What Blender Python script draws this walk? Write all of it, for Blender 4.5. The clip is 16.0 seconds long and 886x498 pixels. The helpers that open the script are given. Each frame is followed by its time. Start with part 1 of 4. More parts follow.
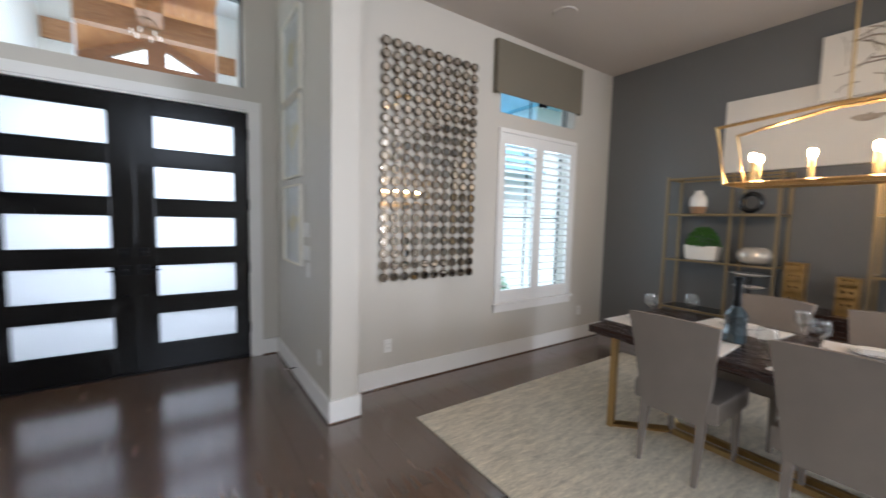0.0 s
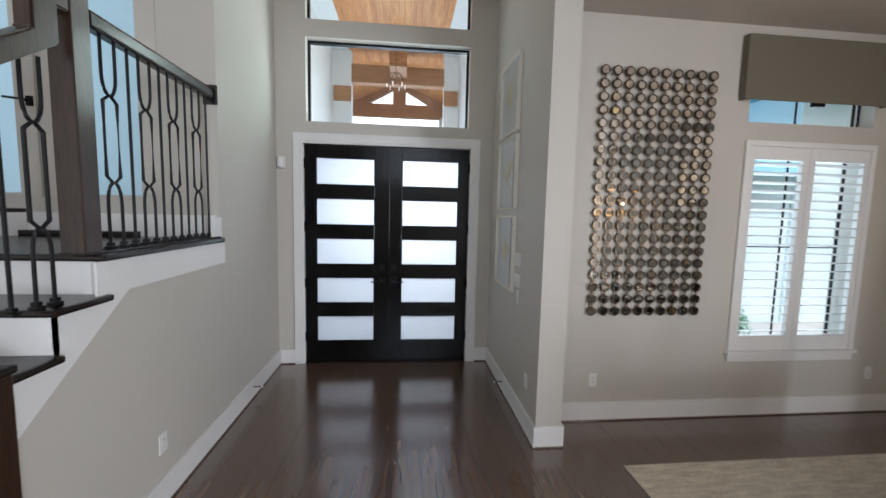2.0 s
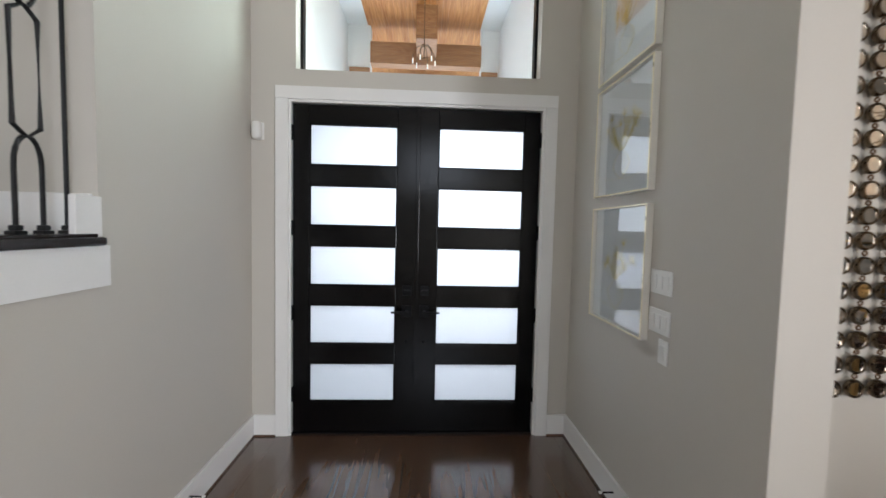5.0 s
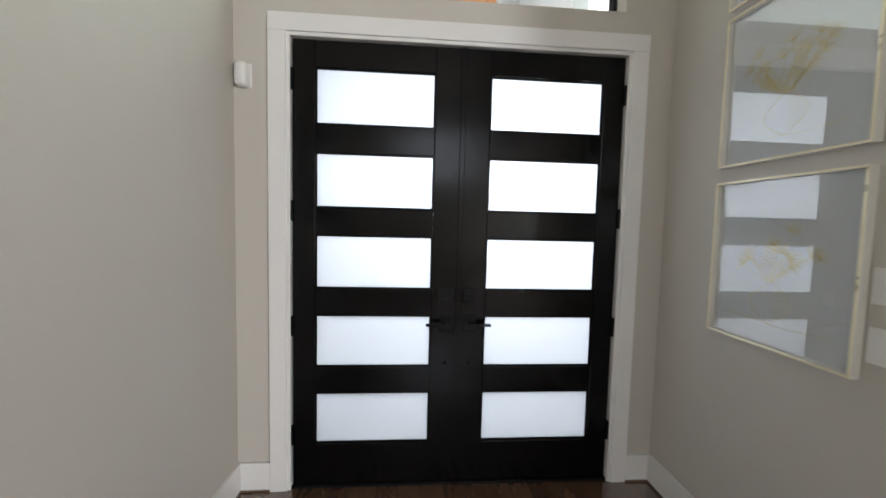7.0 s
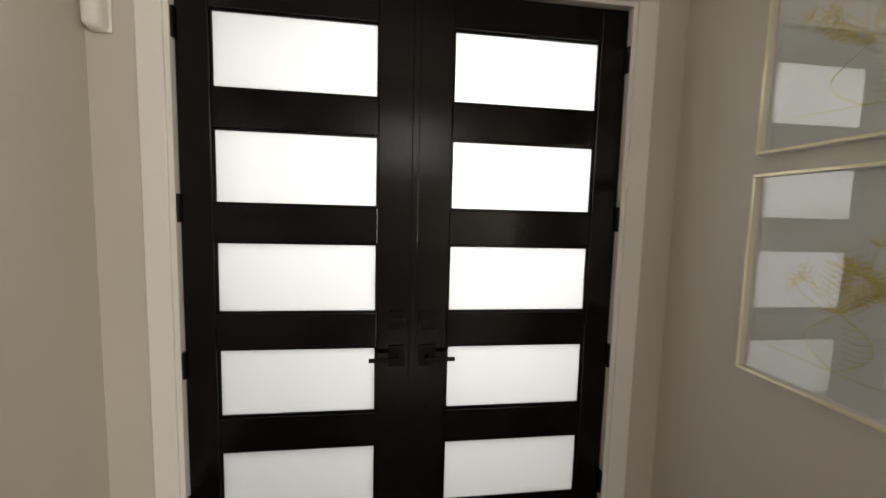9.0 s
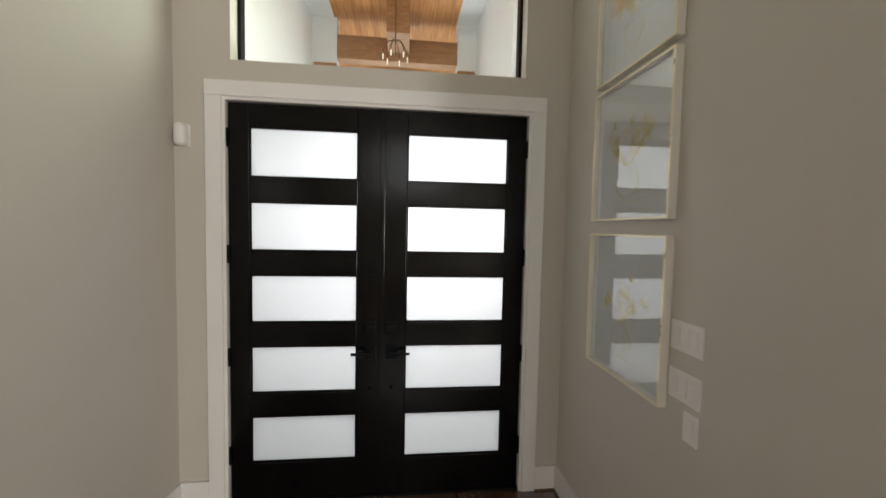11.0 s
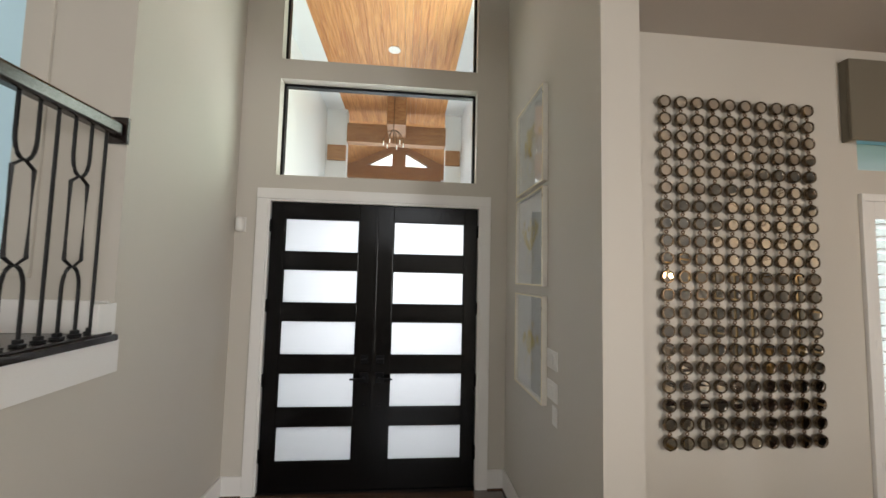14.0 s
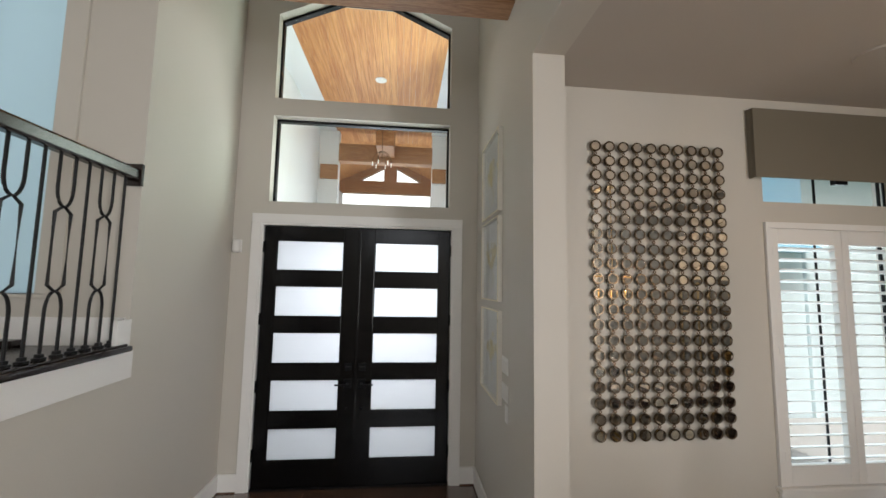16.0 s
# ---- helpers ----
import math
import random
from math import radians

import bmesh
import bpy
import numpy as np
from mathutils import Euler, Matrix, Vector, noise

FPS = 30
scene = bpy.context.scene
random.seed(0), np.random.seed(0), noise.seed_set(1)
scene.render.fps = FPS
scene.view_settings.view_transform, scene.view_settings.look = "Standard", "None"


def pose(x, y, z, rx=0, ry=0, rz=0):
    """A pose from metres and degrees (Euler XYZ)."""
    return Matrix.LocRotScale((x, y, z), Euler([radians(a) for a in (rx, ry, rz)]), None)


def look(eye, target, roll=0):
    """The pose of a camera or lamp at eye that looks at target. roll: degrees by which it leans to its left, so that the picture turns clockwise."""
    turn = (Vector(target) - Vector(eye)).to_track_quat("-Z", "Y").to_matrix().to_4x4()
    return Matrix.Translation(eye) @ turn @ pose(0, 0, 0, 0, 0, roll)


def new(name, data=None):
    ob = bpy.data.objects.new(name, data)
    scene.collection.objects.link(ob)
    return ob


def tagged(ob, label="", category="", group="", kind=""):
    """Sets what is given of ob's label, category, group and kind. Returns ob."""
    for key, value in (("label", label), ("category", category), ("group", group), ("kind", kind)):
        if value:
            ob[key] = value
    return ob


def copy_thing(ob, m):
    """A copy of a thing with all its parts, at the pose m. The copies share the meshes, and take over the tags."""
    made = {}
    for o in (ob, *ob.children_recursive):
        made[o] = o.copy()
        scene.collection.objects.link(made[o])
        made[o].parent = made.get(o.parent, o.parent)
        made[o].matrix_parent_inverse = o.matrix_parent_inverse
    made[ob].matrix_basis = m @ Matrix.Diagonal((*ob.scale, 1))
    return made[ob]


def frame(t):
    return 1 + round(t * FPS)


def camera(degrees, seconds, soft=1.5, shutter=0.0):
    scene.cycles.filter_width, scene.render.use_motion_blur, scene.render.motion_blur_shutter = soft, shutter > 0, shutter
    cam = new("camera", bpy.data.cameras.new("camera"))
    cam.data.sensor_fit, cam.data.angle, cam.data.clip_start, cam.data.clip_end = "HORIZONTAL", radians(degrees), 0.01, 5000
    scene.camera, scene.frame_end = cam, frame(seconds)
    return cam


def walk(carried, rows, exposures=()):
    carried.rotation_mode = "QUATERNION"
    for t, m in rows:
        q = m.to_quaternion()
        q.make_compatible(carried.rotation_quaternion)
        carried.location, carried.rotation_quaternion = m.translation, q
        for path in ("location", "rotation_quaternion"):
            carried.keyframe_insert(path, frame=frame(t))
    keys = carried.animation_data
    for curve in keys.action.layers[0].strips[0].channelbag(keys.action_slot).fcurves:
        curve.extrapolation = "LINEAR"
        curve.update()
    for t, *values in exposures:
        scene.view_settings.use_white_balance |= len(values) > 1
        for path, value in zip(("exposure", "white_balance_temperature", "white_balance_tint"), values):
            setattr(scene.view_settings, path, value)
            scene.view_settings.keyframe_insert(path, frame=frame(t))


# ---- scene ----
cam = camera(98.3, 16.0, soft=1.5, shutter=0.6)
PATH = [
    (0, (0.504, 0.695, 1.464), (1.637, 2.336, 1.31), 1.4),
    (0.5, (0.354, 0.513, 1.576), (1.121, 2.35, 1.386), 1.6),
    (1, (0.303, 0.453, 1.676), (0.793, 2.381, 1.47), 1.4),
    (1.5, (0.304, 0.497, 1.721), (0.619, 2.461, 1.513), 1.4),
    (2, (0.364, 0.63, 1.74), (0.565, 2.611, 1.555), 1.3),
    (2.5, (0.439, 0.819, 1.739), (0.557, 2.813, 1.632), 1.2),
    (3, (0.377, 1.087, 1.675), (0.45, 3.084, 1.581), 1.3),
    (3.5, (0.302, 1.349, 1.641), (0.379, 3.345, 1.542), 1.4),
    (4, (0.277, 1.676, 1.589), (0.365, 3.672, 1.482), 1.3),
    (4.5, (0.27, 1.932, 1.59), (0.359, 3.928, 1.483), 1.3),
    (7, (-0.077, 2.883, 1.513), (0.075, 4.873, 1.379), 1.4),
    (7.5, (-0.144, 3.091, 1.534), (0.032, 5.077, 1.385), 1.5),
    (8, (-0.064, 3.301, 1.519), (0.158, 5.281, 1.349), 1.4),
    (8.5, (0.066, 3.471, 1.565), (0.293, 5.448, 1.369), 1.0),
    (9, (0.086, 3.391, 1.563), (0.351, 5.366, 1.385), 1.5),
    (9.2, (0.079, 3.313, 1.569), (0.351, 5.286, 1.392), 1.5),
    (11.3, (0.339, 2.466, 1.776), (0.519, 4.457, 1.711), 1.1),
    (11.5, (0.353, 2.385, 1.8), (0.505, 4.379, 1.771), 1.4),
    (12, (0.361, 2.234, 1.837), (0.525, 4.226, 1.9), 1.5),
    (12.5, (0.459, 2.075, 1.822), (0.632, 4.064, 1.942), 1.2),
    (13, (0.54, 1.904, 1.814), (0.719, 3.892, 1.95), 1.3),
    (13.5, (0.532, 1.75, 1.836), (0.715, 3.737, 1.976), 1.3),
    (14, (0.448, 1.573, 1.851), (0.637, 3.559, 1.989), 1.3),
    (14.5, (0.468, 1.434, 1.883), (0.664, 3.42, 2.021), 1.2),
    (15, (0.579, 1.301, 1.895), (0.785, 3.285, 2.046), 1.1),
    (15.5, (0.653, 1.191, 1.904), (0.862, 3.173, 2.073), 1.0),
    (16, (0.622, 1.154, 1.92), (0.822, 3.136, 2.103), 1.0),
]
walk(cam, [(t, look(eye, target, roll)) for t, eye, target, roll in PATH], exposures=[
    (0, 0.1, 5550, 10), (1, -0.15, 5550, 10), (2, -0.3, 5650, 10), (3.5, -0.12, 5800, 10), (7, -0.03, 6050, 10), (8, -0.1, 6600, 10), (9.2, -0.3, 7250, 10),
    (11.5, -0.36, 6650, 10), (12.2, -0.28, 6600, 10), (13, -0.28, 6550, 10), (14.5, -0.38, 6400, 10), (16, -0.42, 6250, 10)])
# ---------------------------------------------------------------- world, sun, large lights
world = bpy.data.worlds.new("sky")
scene.world = world
world.use_nodes = True
wn = world.node_tree
sky = wn.nodes.new("ShaderNodeTexSky")
sky.sky_type, sky.sun_disc = "NISHITA", False
sky.sun_elevation, sky.sun_rotation = radians(56), radians(191)
sky.air_density, sky.dust_density = 1.0, 7.0
wn.nodes["Background"].inputs[1].default_value = 0.15
wn.links.new(sky.outputs[0], wn.nodes["Background"].inputs[0])
sun = new("sun", bpy.data.lights.new("sun", "SUN"))
sun.data.energy, sun.data.angle, sun.data.color = 4.0, radians(1.0), (1.0, 0.95, 0.88)
sun.matrix_world = look((0, 0, 0), (0.1, 0.5, -0.86))
tagged(sun, "the sun", "sun", kind="structure")


def area(name, eye, target, w, h, watts, color):
    lamp = bpy.data.lights.new(name, "AREA")
    lamp.shape, lamp.size, lamp.size_y, lamp.energy, lamp.color = "RECTANGLE", w, h, watts, color
    ob = new(name, lamp)
    ob.matrix_world = look(eye, target)
    return ob


area("skylight_entry", (0.42, 6.05, 1.85), (0.18, 5.0, 1.25), 1.5, 1.5, 145, (0.98, 0.985, 1.0))
area("skylight_porch", (0.2, 10.4, 1.9), (0.2, 6.0, 4.3), 2.6, 2.2, 120, (0.84, 0.93, 1.0))
# unseen lamp added at the porch's side to brighten the west foyer wall
area("fill_porch_side", (1.5, 6.05, 3.45), (-1.0, 4.5, 2.9), 1.35, 2.2, 85, (0.88, 1.0, 0.84))
area("skylight_dining", (3.9, 4.35, 1.55), (3.9, 3.6, 1.55), 2.4, 2.3, 48, (0.78, 0.95, 1.0))
area("skylight_landing", (-2.2, 4.35, 2.9), (-2.2, 3.6, 2.7), 1.6, 2.6, 7, (0.9, 0.95, 1.0))
area("skylight_clerestory", (0.7, -6.85, 3.9), (0.7, 0.0, 3.7), 2.5, 1.7, 65, (0.93, 0.96, 1.0))
# added fill from the unseen east side, mainly for the foyer's west wall
area("fill_east_living", (5.05, -4.25, 1.75), (0.0, -3.9, 1.75), 2.1, 2.6, 630, (1.0, 0.98, 0.96))
# added west fill, out of view, lifts the canvases, chairs and prints
area("fill_west_living", (-4.12, -4.6, 2.3), (0.0, -3.6, 2.0), 3.0, 3.4, 90, (1.0, 0.97, 0.93))

# ---------------------------------------------------------------- materials


def material(name, base, rough=0.5, metal=0.0, var=0.08, scale=6.0, fine=60.0, bump=0.1, stretch=(1, 1, 1), coat=0.0, rvar=0.08, spec=0.5, island=0.0):
    """Principled surface with colour variation at two scales, uneven gloss and fine relief, in object space."""
    m = bpy.data.materials.new(name)
    m.use_nodes = True
    n, l = m.node_tree.nodes, m.node_tree.links
    b = n["Principled BSDF"]
    co = n.new("ShaderNodeTexCoord")
    mp = n.new("ShaderNodeMapping")
    mp.inputs["Scale"].default_value = stretch
    l.new(co.outputs["Object"], mp.inputs[0])
    big, small = n.new("ShaderNodeTexNoise"), n.new("ShaderNodeTexNoise")
    big.inputs["Scale"].default_value, small.inputs["Scale"].default_value = scale, fine
    big.inputs["Detail"].default_value, small.inputs["Detail"].default_value = 3, 4
    l.new(mp.outputs[0], big.inputs["Vector"]), l.new(mp.outputs[0], small.inputs["Vector"])
    add = n.new("ShaderNodeMath")
    add.operation = "ADD"
    l.new(big.outputs[0], add.inputs[0]), l.new(small.outputs[0], add.inputs[1])
    last = add
    if island:
        info = n.new("ShaderNodeObjectInfo")
        k = n.new("ShaderNodeMath")
        k.operation = "MULTIPLY_ADD"
        k.inputs[1].default_value = island
        l.new(info.outputs["Random"], k.inputs[0]), l.new(add.outputs[0], k.inputs[2])
        last = k
    rng = n.new("ShaderNodeMapRange")
    rng.inputs["From Min"].default_value, rng.inputs["From Max"].default_value = 0.6, 1.4 + island
    rng.inputs["To Min"].default_value, rng.inputs["To Max"].default_value = 1 - var, 1 + var
    l.new(last.outputs[0], rng.inputs["Value"])
    mul = n.new("ShaderNodeVectorMath")
    mul.operation = "SCALE"
    mul.inputs[0].default_value = base
    l.new(rng.outputs[0], mul.inputs["Scale"])
    l.new(mul.outputs[0], b.inputs["Base Color"])
    rr = n.new("ShaderNodeMapRange")
    rr.inputs["To Min"].default_value, rr.inputs["To Max"].default_value = max(rough - rvar, 0), min(rough + rvar, 1)
    l.new(big.outputs[0], rr.inputs["Value"])
    l.new(rr.outputs[0], b.inputs["Roughness"])
    b.inputs["Metallic"].default_value = metal
    b.inputs["Coat Weight"].default_value = coat
    b.inputs["Specular IOR Level"].default_value = spec
    if bump:
        bp = n.new("ShaderNodeBump")
        bp.inputs["Strength"].default_value, bp.inputs["Distance"].default_value = bump, 0.004
        l.new(small.outputs[0], bp.inputs["Height"])
        l.new(bp.outputs[0], b.inputs["Normal"])
    return m


def wood(name, dark, light, rough=0.4, grain=(14, 1.2, 14), rings=2.2, bump=0.06, coat=0.0, random=0.5, spec=0.5, coat_ior=1.5):
    """Wood whose grain follows the axis with the small stretch; each piece is shifted by Object Info's Random."""
    m = bpy.data.materials.new(name)
    m.use_nodes = True
    n, l = m.node_tree.nodes, m.node_tree.links
    b = n["Principled BSDF"]
    co, info = n.new("ShaderNodeTexCoord"), n.new("ShaderNodeObjectInfo")
    geo = n.new("ShaderNodeNewGeometry")
    both = n.new("ShaderNodeMath")
    both.operation = "ADD"
    l.new(info.outputs["Random"], both.inputs[0]), l.new(geo.outputs["Random Per Island"], both.inputs[1])
    off = n.new("ShaderNodeVectorMath")
    off.operation = "MULTIPLY_ADD"
    comb = n.new("ShaderNodeCombineXYZ")
    for i in range(3):
        l.new(both.outputs[0], comb.inputs[i])
    off.inputs[1].default_value = (7.0, 11.0, 5.0)
    l.new(comb.outputs[0], off.inputs[0]), l.new(co.outputs["Object"], off.inputs[2])
    mp = n.new("ShaderNodeMapping")
    mp.inputs["Scale"].default_value = grain
    l.new(off.outputs[0], mp.inputs[0])
    ring = n.new("ShaderNodeTexNoise")
    ring.inputs["Scale"].default_value, ring.inputs["Detail"].default_value, ring.inputs["Distortion"].default_value = rings, 2, 0.6
    l.new(mp.outputs[0], ring.inputs["Vector"])
    saw = n.new("ShaderNodeMath")
    saw.operation = "PINGPONG"
    saw.inputs[1].default_value = 0.09
    l.new(ring.outputs[0], saw.inputs[0])
    fine = n.new("ShaderNodeTexNoise")
    fine.inputs["Scale"].default_value, fine.inputs["Detail"].default_value = rings * 9, 4
    l.new(mp.outputs[0], fine.inputs["Vector"])
    mix = n.new("ShaderNodeMath")
    mix.operation = "MULTIPLY_ADD"
    mix.inputs[1].default_value = 6.5
    l.new(saw.outputs[0], mix.inputs[0])
    l.new(fine.outputs[0], mix.inputs[2])
    sh = n.new("ShaderNodeMath")
    sh.operation = "MULTIPLY_ADD"
    sh.inputs[1].default_value = random
    l.new(both.outputs[0], sh.inputs[0]), l.new(mix.outputs[0], sh.inputs[2])
    ramp = n.new("ShaderNodeMapRange")
    ramp.inputs["From Min"].default_value, ramp.inputs["From Max"].default_value = 0.4, 1.3 + random
    l.new(sh.outputs[0], ramp.inputs["Value"])
    col = n.new("ShaderNodeMix")
    col.data_type = "RGBA"
    col.inputs[6].default_value, col.inputs[7].default_value = (*light, 1), (*dark, 1)
    l.new(ramp.outputs[0], col.inputs[0])
    l.new(col.outputs[2], b.inputs["Base Color"])
    rr = n.new("ShaderNodeMapRange")
    rr.inputs["To Min"].default_value, rr.inputs["To Max"].default_value = rough - 0.06, rough + 0.1
    l.new(fine.outputs[0], rr.inputs["Value"]), l.new(rr.outputs[0], b.inputs["Roughness"])
    b.inputs["Coat Weight"].default_value, b.inputs["Coat Roughness"].default_value, b.inputs["Coat IOR"].default_value = coat, 0.17, coat_ior
    b.inputs["Specular IOR Level"].default_value = spec
    bp = n.new("ShaderNodeBump")
    bp.inputs["Strength"].default_value, bp.inputs["Distance"].default_value = bump, 0.003
    l.new(fine.outputs[0], bp.inputs["Height"]), l.new(bp.outputs[0], b.inputs["Normal"])
    return m


def glass(name, tint=(1, 1, 1), rough=0.0, floor_gloss=0.03, grazing=0.75):
    """Thin clear pane: mirror at glancing angles, else straight through."""
    m = bpy.data.materials.new(name)
    m.use_nodes = True
    n, l = m.node_tree.nodes, m.node_tree.links
    n.remove(n["Principled BSDF"])
    t, g, mx, fr = n.new("ShaderNodeBsdfTransparent"), n.new("ShaderNodeBsdfGlossy"), n.new("ShaderNodeMixShader"), n.new("ShaderNodeLayerWeight")
    t.inputs[0].default_value = (*tint, 1)
    g.inputs["Roughness"].default_value = rough
    fr.inputs["Blend"].default_value = 0.5
    pw, ma = n.new("ShaderNodeMath"), n.new("ShaderNodeMath")
    pw.operation, ma.operation = "POWER", "MULTIPLY_ADD"
    pw.inputs[1].default_value = 4.0
    ma.inputs[1].default_value, ma.inputs[2].default_value = grazing, floor_gloss
    l.new(fr.outputs["Facing"], pw.inputs[0]), l.new(pw.outputs[0], ma.inputs[0]), l.new(ma.outputs[0], mx.inputs[0])
    l.new(t.outputs[0], mx.inputs[1]), l.new(g.outputs[0], mx.inputs[2])
    l.new(mx.outputs[0], n["Material Output"].inputs[0])
    return m


def frosted(name, tint=(0.95, 0.97, 1.0), gloss=0.04):
    """Satin glass: daylight behind it is spread evenly, with a slight sheen."""
    m = bpy.data.materials.new(name)
    m.use_nodes = True
    n, l = m.node_tree.nodes, m.node_tree.links
    n.remove(n["Principled BSDF"])
    t, g, mx = n.new("ShaderNodeBsdfTranslucent"), n.new("ShaderNodeBsdfGlossy"), n.new("ShaderNodeMixShader")
    t.inputs[0].default_value = (*tint, 1)
    g.inputs["Roughness"].default_value = 0.15
    mx.inputs[0].default_value = gloss
    l.new(t.outputs[0], mx.inputs[1]), l.new(g.outputs[0], mx.inputs[2])
    l.new(mx.outputs[0], n["Material Output"].inputs[0])
    return m


def glow(name, color, strength):
    m = bpy.data.materials.new(name)
    m.use_nodes = True
    b = m.node_tree.nodes["Principled BSDF"]
    b.inputs["Base Color"].default_value = (*color, 1)
    b.inputs["Emission Color"].default_value, b.inputs["Emission Strength"].default_value = (*color, 1), strength
    return m


WALL = material("greige_wall_paint", (0.56, 0.53, 0.475), 0.55, var=0.025, scale=1.3, fine=220, bump=0.12)
GREY = material("charcoal_wall_paint", (0.142, 0.146, 0.147), 0.45, var=0.05, scale=1.3, fine=220, bump=0.12)
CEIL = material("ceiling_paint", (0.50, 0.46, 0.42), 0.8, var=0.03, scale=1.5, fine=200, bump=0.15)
WHITE = material("white_gloss_paint", (0.80, 0.79, 0.77), 0.32, var=0.02, scale=3, fine=120, bump=0.03)
STUCCO = material("white_stucco", (0.78, 0.80, 0.81), 0.85, var=0.03, scale=3, fine=90, bump=0.4)
FLOORWOOD = wood("dark_oak_floor", (0.085, 0.047, 0.028), (0.140, 0.081, 0.049), 0.22, grain=(5, 0.4, 5), rings=0.8, bump=0.003, coat=1.0, random=0.5, spec=0.6, coat_ior=1.7)
DARKWOOD = wood("espresso_wood", (0.008, 0.005, 0.004), (0.016, 0.009, 0.007), 0.2, grain=(9, 9, 0.9), bump=0.004, coat=0.0, random=0.1, spec=0.5)
DOORWOOD = wood("black_stained_door_wood", (0.0012, 0.0011, 0.0013), (0.0028, 0.0023, 0.0024), 0.13, grain=(11, 11, 1.0), bump=0.12, coat=0.0, random=0.1, spec=0.2)
NEWEL = wood("walnut_stain", (0.016, 0.008, 0.005), (0.055, 0.027, 0.014), 0.3, grain=(9, 9, 0.9), bump=0.05, coat=0.3, random=0.1)
PINE = wood("clear_pine_boards", (0.42, 0.15, 0.038), (0.80, 0.43, 0.155), 0.5, grain=(11, 0.42, 11), rings=1.5, bump=0.04, random=0.3)
CEDAR = wood("cedar_beam", (0.25, 0.11, 0.045), (0.46, 0.245, 0.11), 0.55, grain=(0.9, 7, 7), bump=0.06, random=0.1)
TABLEWOOD = wood("dark_table_veneer", (0.018, 0.009, 0.007), (0.040, 0.020, 0.015), 0.24, grain=(10, 0.8, 10), bump=0.03, coat=0.1, random=0.1)
IRON = material("black_iron", (0.008, 0.008, 0.009), 0.42, 0.3, var=0.2, scale=30, fine=200, bump=0.15)
BLACK = material("matt_black_hardware", (0.004, 0.004, 0.005), 0.35, 0.0, var=0.1, scale=20, spec=0.15)
BRONZE = material("bronze_metal", (0.16, 0.095, 0.05), 0.4, 0.8, var=0.1)
BRASS = material("brushed_brass", (0.55, 0.38, 0.17), 0.32, 1.0, var=0.08, scale=8, fine=150, bump=0.05)
OLDBRASS = material("aged_brass", (0.33, 0.25, 0.14), 0.38, 1.0, var=0.1, scale=8, fine=150, bump=0.05)
IVORY = material("ivory_lacquer", (0.80, 0.77, 0.70), 0.4, 0.1, var=0.03, scale=8)
CHAMPAGNE = material("champagne_frame", (0.84, 0.76, 0.54), 0.3, 0.45, var=0.04, scale=8, fine=150, bump=0.03)
NICKEL = material("aged_nickel_rim", (0.165, 0.128, 0.088), 0.28, 1.0, var=0.15, scale=30, fine=200, bump=0.05)
MIRROR = material("antiqued_mirror", (0.93, 0.89, 0.82), 0.025, 1.0, var=0.06, scale=25, fine=120, bump=0.0, rvar=0.02)
LINEN = material("greige_linen", (0.24, 0.205, 0.178), 0.9, var=0.08, scale=8, fine=420, bump=0.5)
PELMET = material("taupe_pelmet_fabric", (0.17, 0.15, 0.112), 0.9, var=0.05, scale=5, fine=380, bump=0.5)
RUGMAT = material("worn_ivory_rug", (0.72, 0.66, 0.54), 0.95, var=0.36, scale=6, fine=30, bump=0.8, stretch=(0.9, 4.5, 1))
PAPER = material("white_mat_board", (0.80, 0.80, 0.80), 0.9, var=0.015, scale=4, fine=300, bump=0.05)
CREAM = material("cream_canvas", (0.72, 0.68, 0.62), 0.85, var=0.05, scale=3, fine=260, bump=0.3)
GOLDLEAF = material("gold_foil", (0.78, 0.64, 0.24), 0.4, 0.25, var=0.15, scale=25, fine=200, bump=0.1)
OLDGOLD = material("antique_gold", (0.40, 0.25, 0.09), 0.4, 0.75, var=0.25, scale=20, fine=120, bump=0.2)
PEARL = material("pearl_glaze", (0.60, 0.55, 0.48), 0.25, 0.35, var=0.08, scale=12, fine=60, bump=0.1)
PORCELAIN = material("white_glazed_porcelain", (0.78, 0.76, 0.72), 0.15, var=0.02, coat=0.4)
TAN = material("tan_unglazed_clay", (0.36, 0.22, 0.13), 0.8, var=0.1)
SILVER = material("hammered_silver", (0.72, 0.69, 0.63), 0.22, 1.0, var=0.06, scale=20, fine=60, bump=0.3)
LEAF = material("boxwood_green", (0.07, 0.20, 0.03), 0.5, var=0.45, scale=30, fine=90, bump=0.1, island=0.5)
SHRUBLEAF = material("shrub_leaf", (0.22, 0.38, 0.27), 0.75, var=0.35, scale=30, fine=90, bump=0.1, spec=0.2)
CLOTH = material("white_napkin_cloth", (0.75, 0.73, 0.70), 0.9, var=0.03, scale=12, fine=380, bump=0.4)
PLASTIC = material("white_switch_plastic", (0.78, 0.77, 0.74), 0.35, var=0.01, bump=0.0)
VINYL = material("black_window_frame", (0.006, 0.006, 0.007), 0.4, var=0.05, spec=0.2)
SIDING = material("white_siding", (0.68, 0.80, 0.83), 0.8, var=0.06, scale=2, fine=60, bump=0.3)
GROUND = material("lawn_and_paving", (0.16, 0.20, 0.08), 0.95, var=0.4, scale=2, fine=40, bump=0.6)
CONCRETE = material("pale_concrete", (0.42, 0.41, 0.39), 0.85, var=0.1, scale=2, fine=60, bump=0.3)
ROOFING = material("slate_blue_roof", (0.22, 0.44, 0.56), 0.8, var=0.2, scale=3, fine=40, bump=0.4)
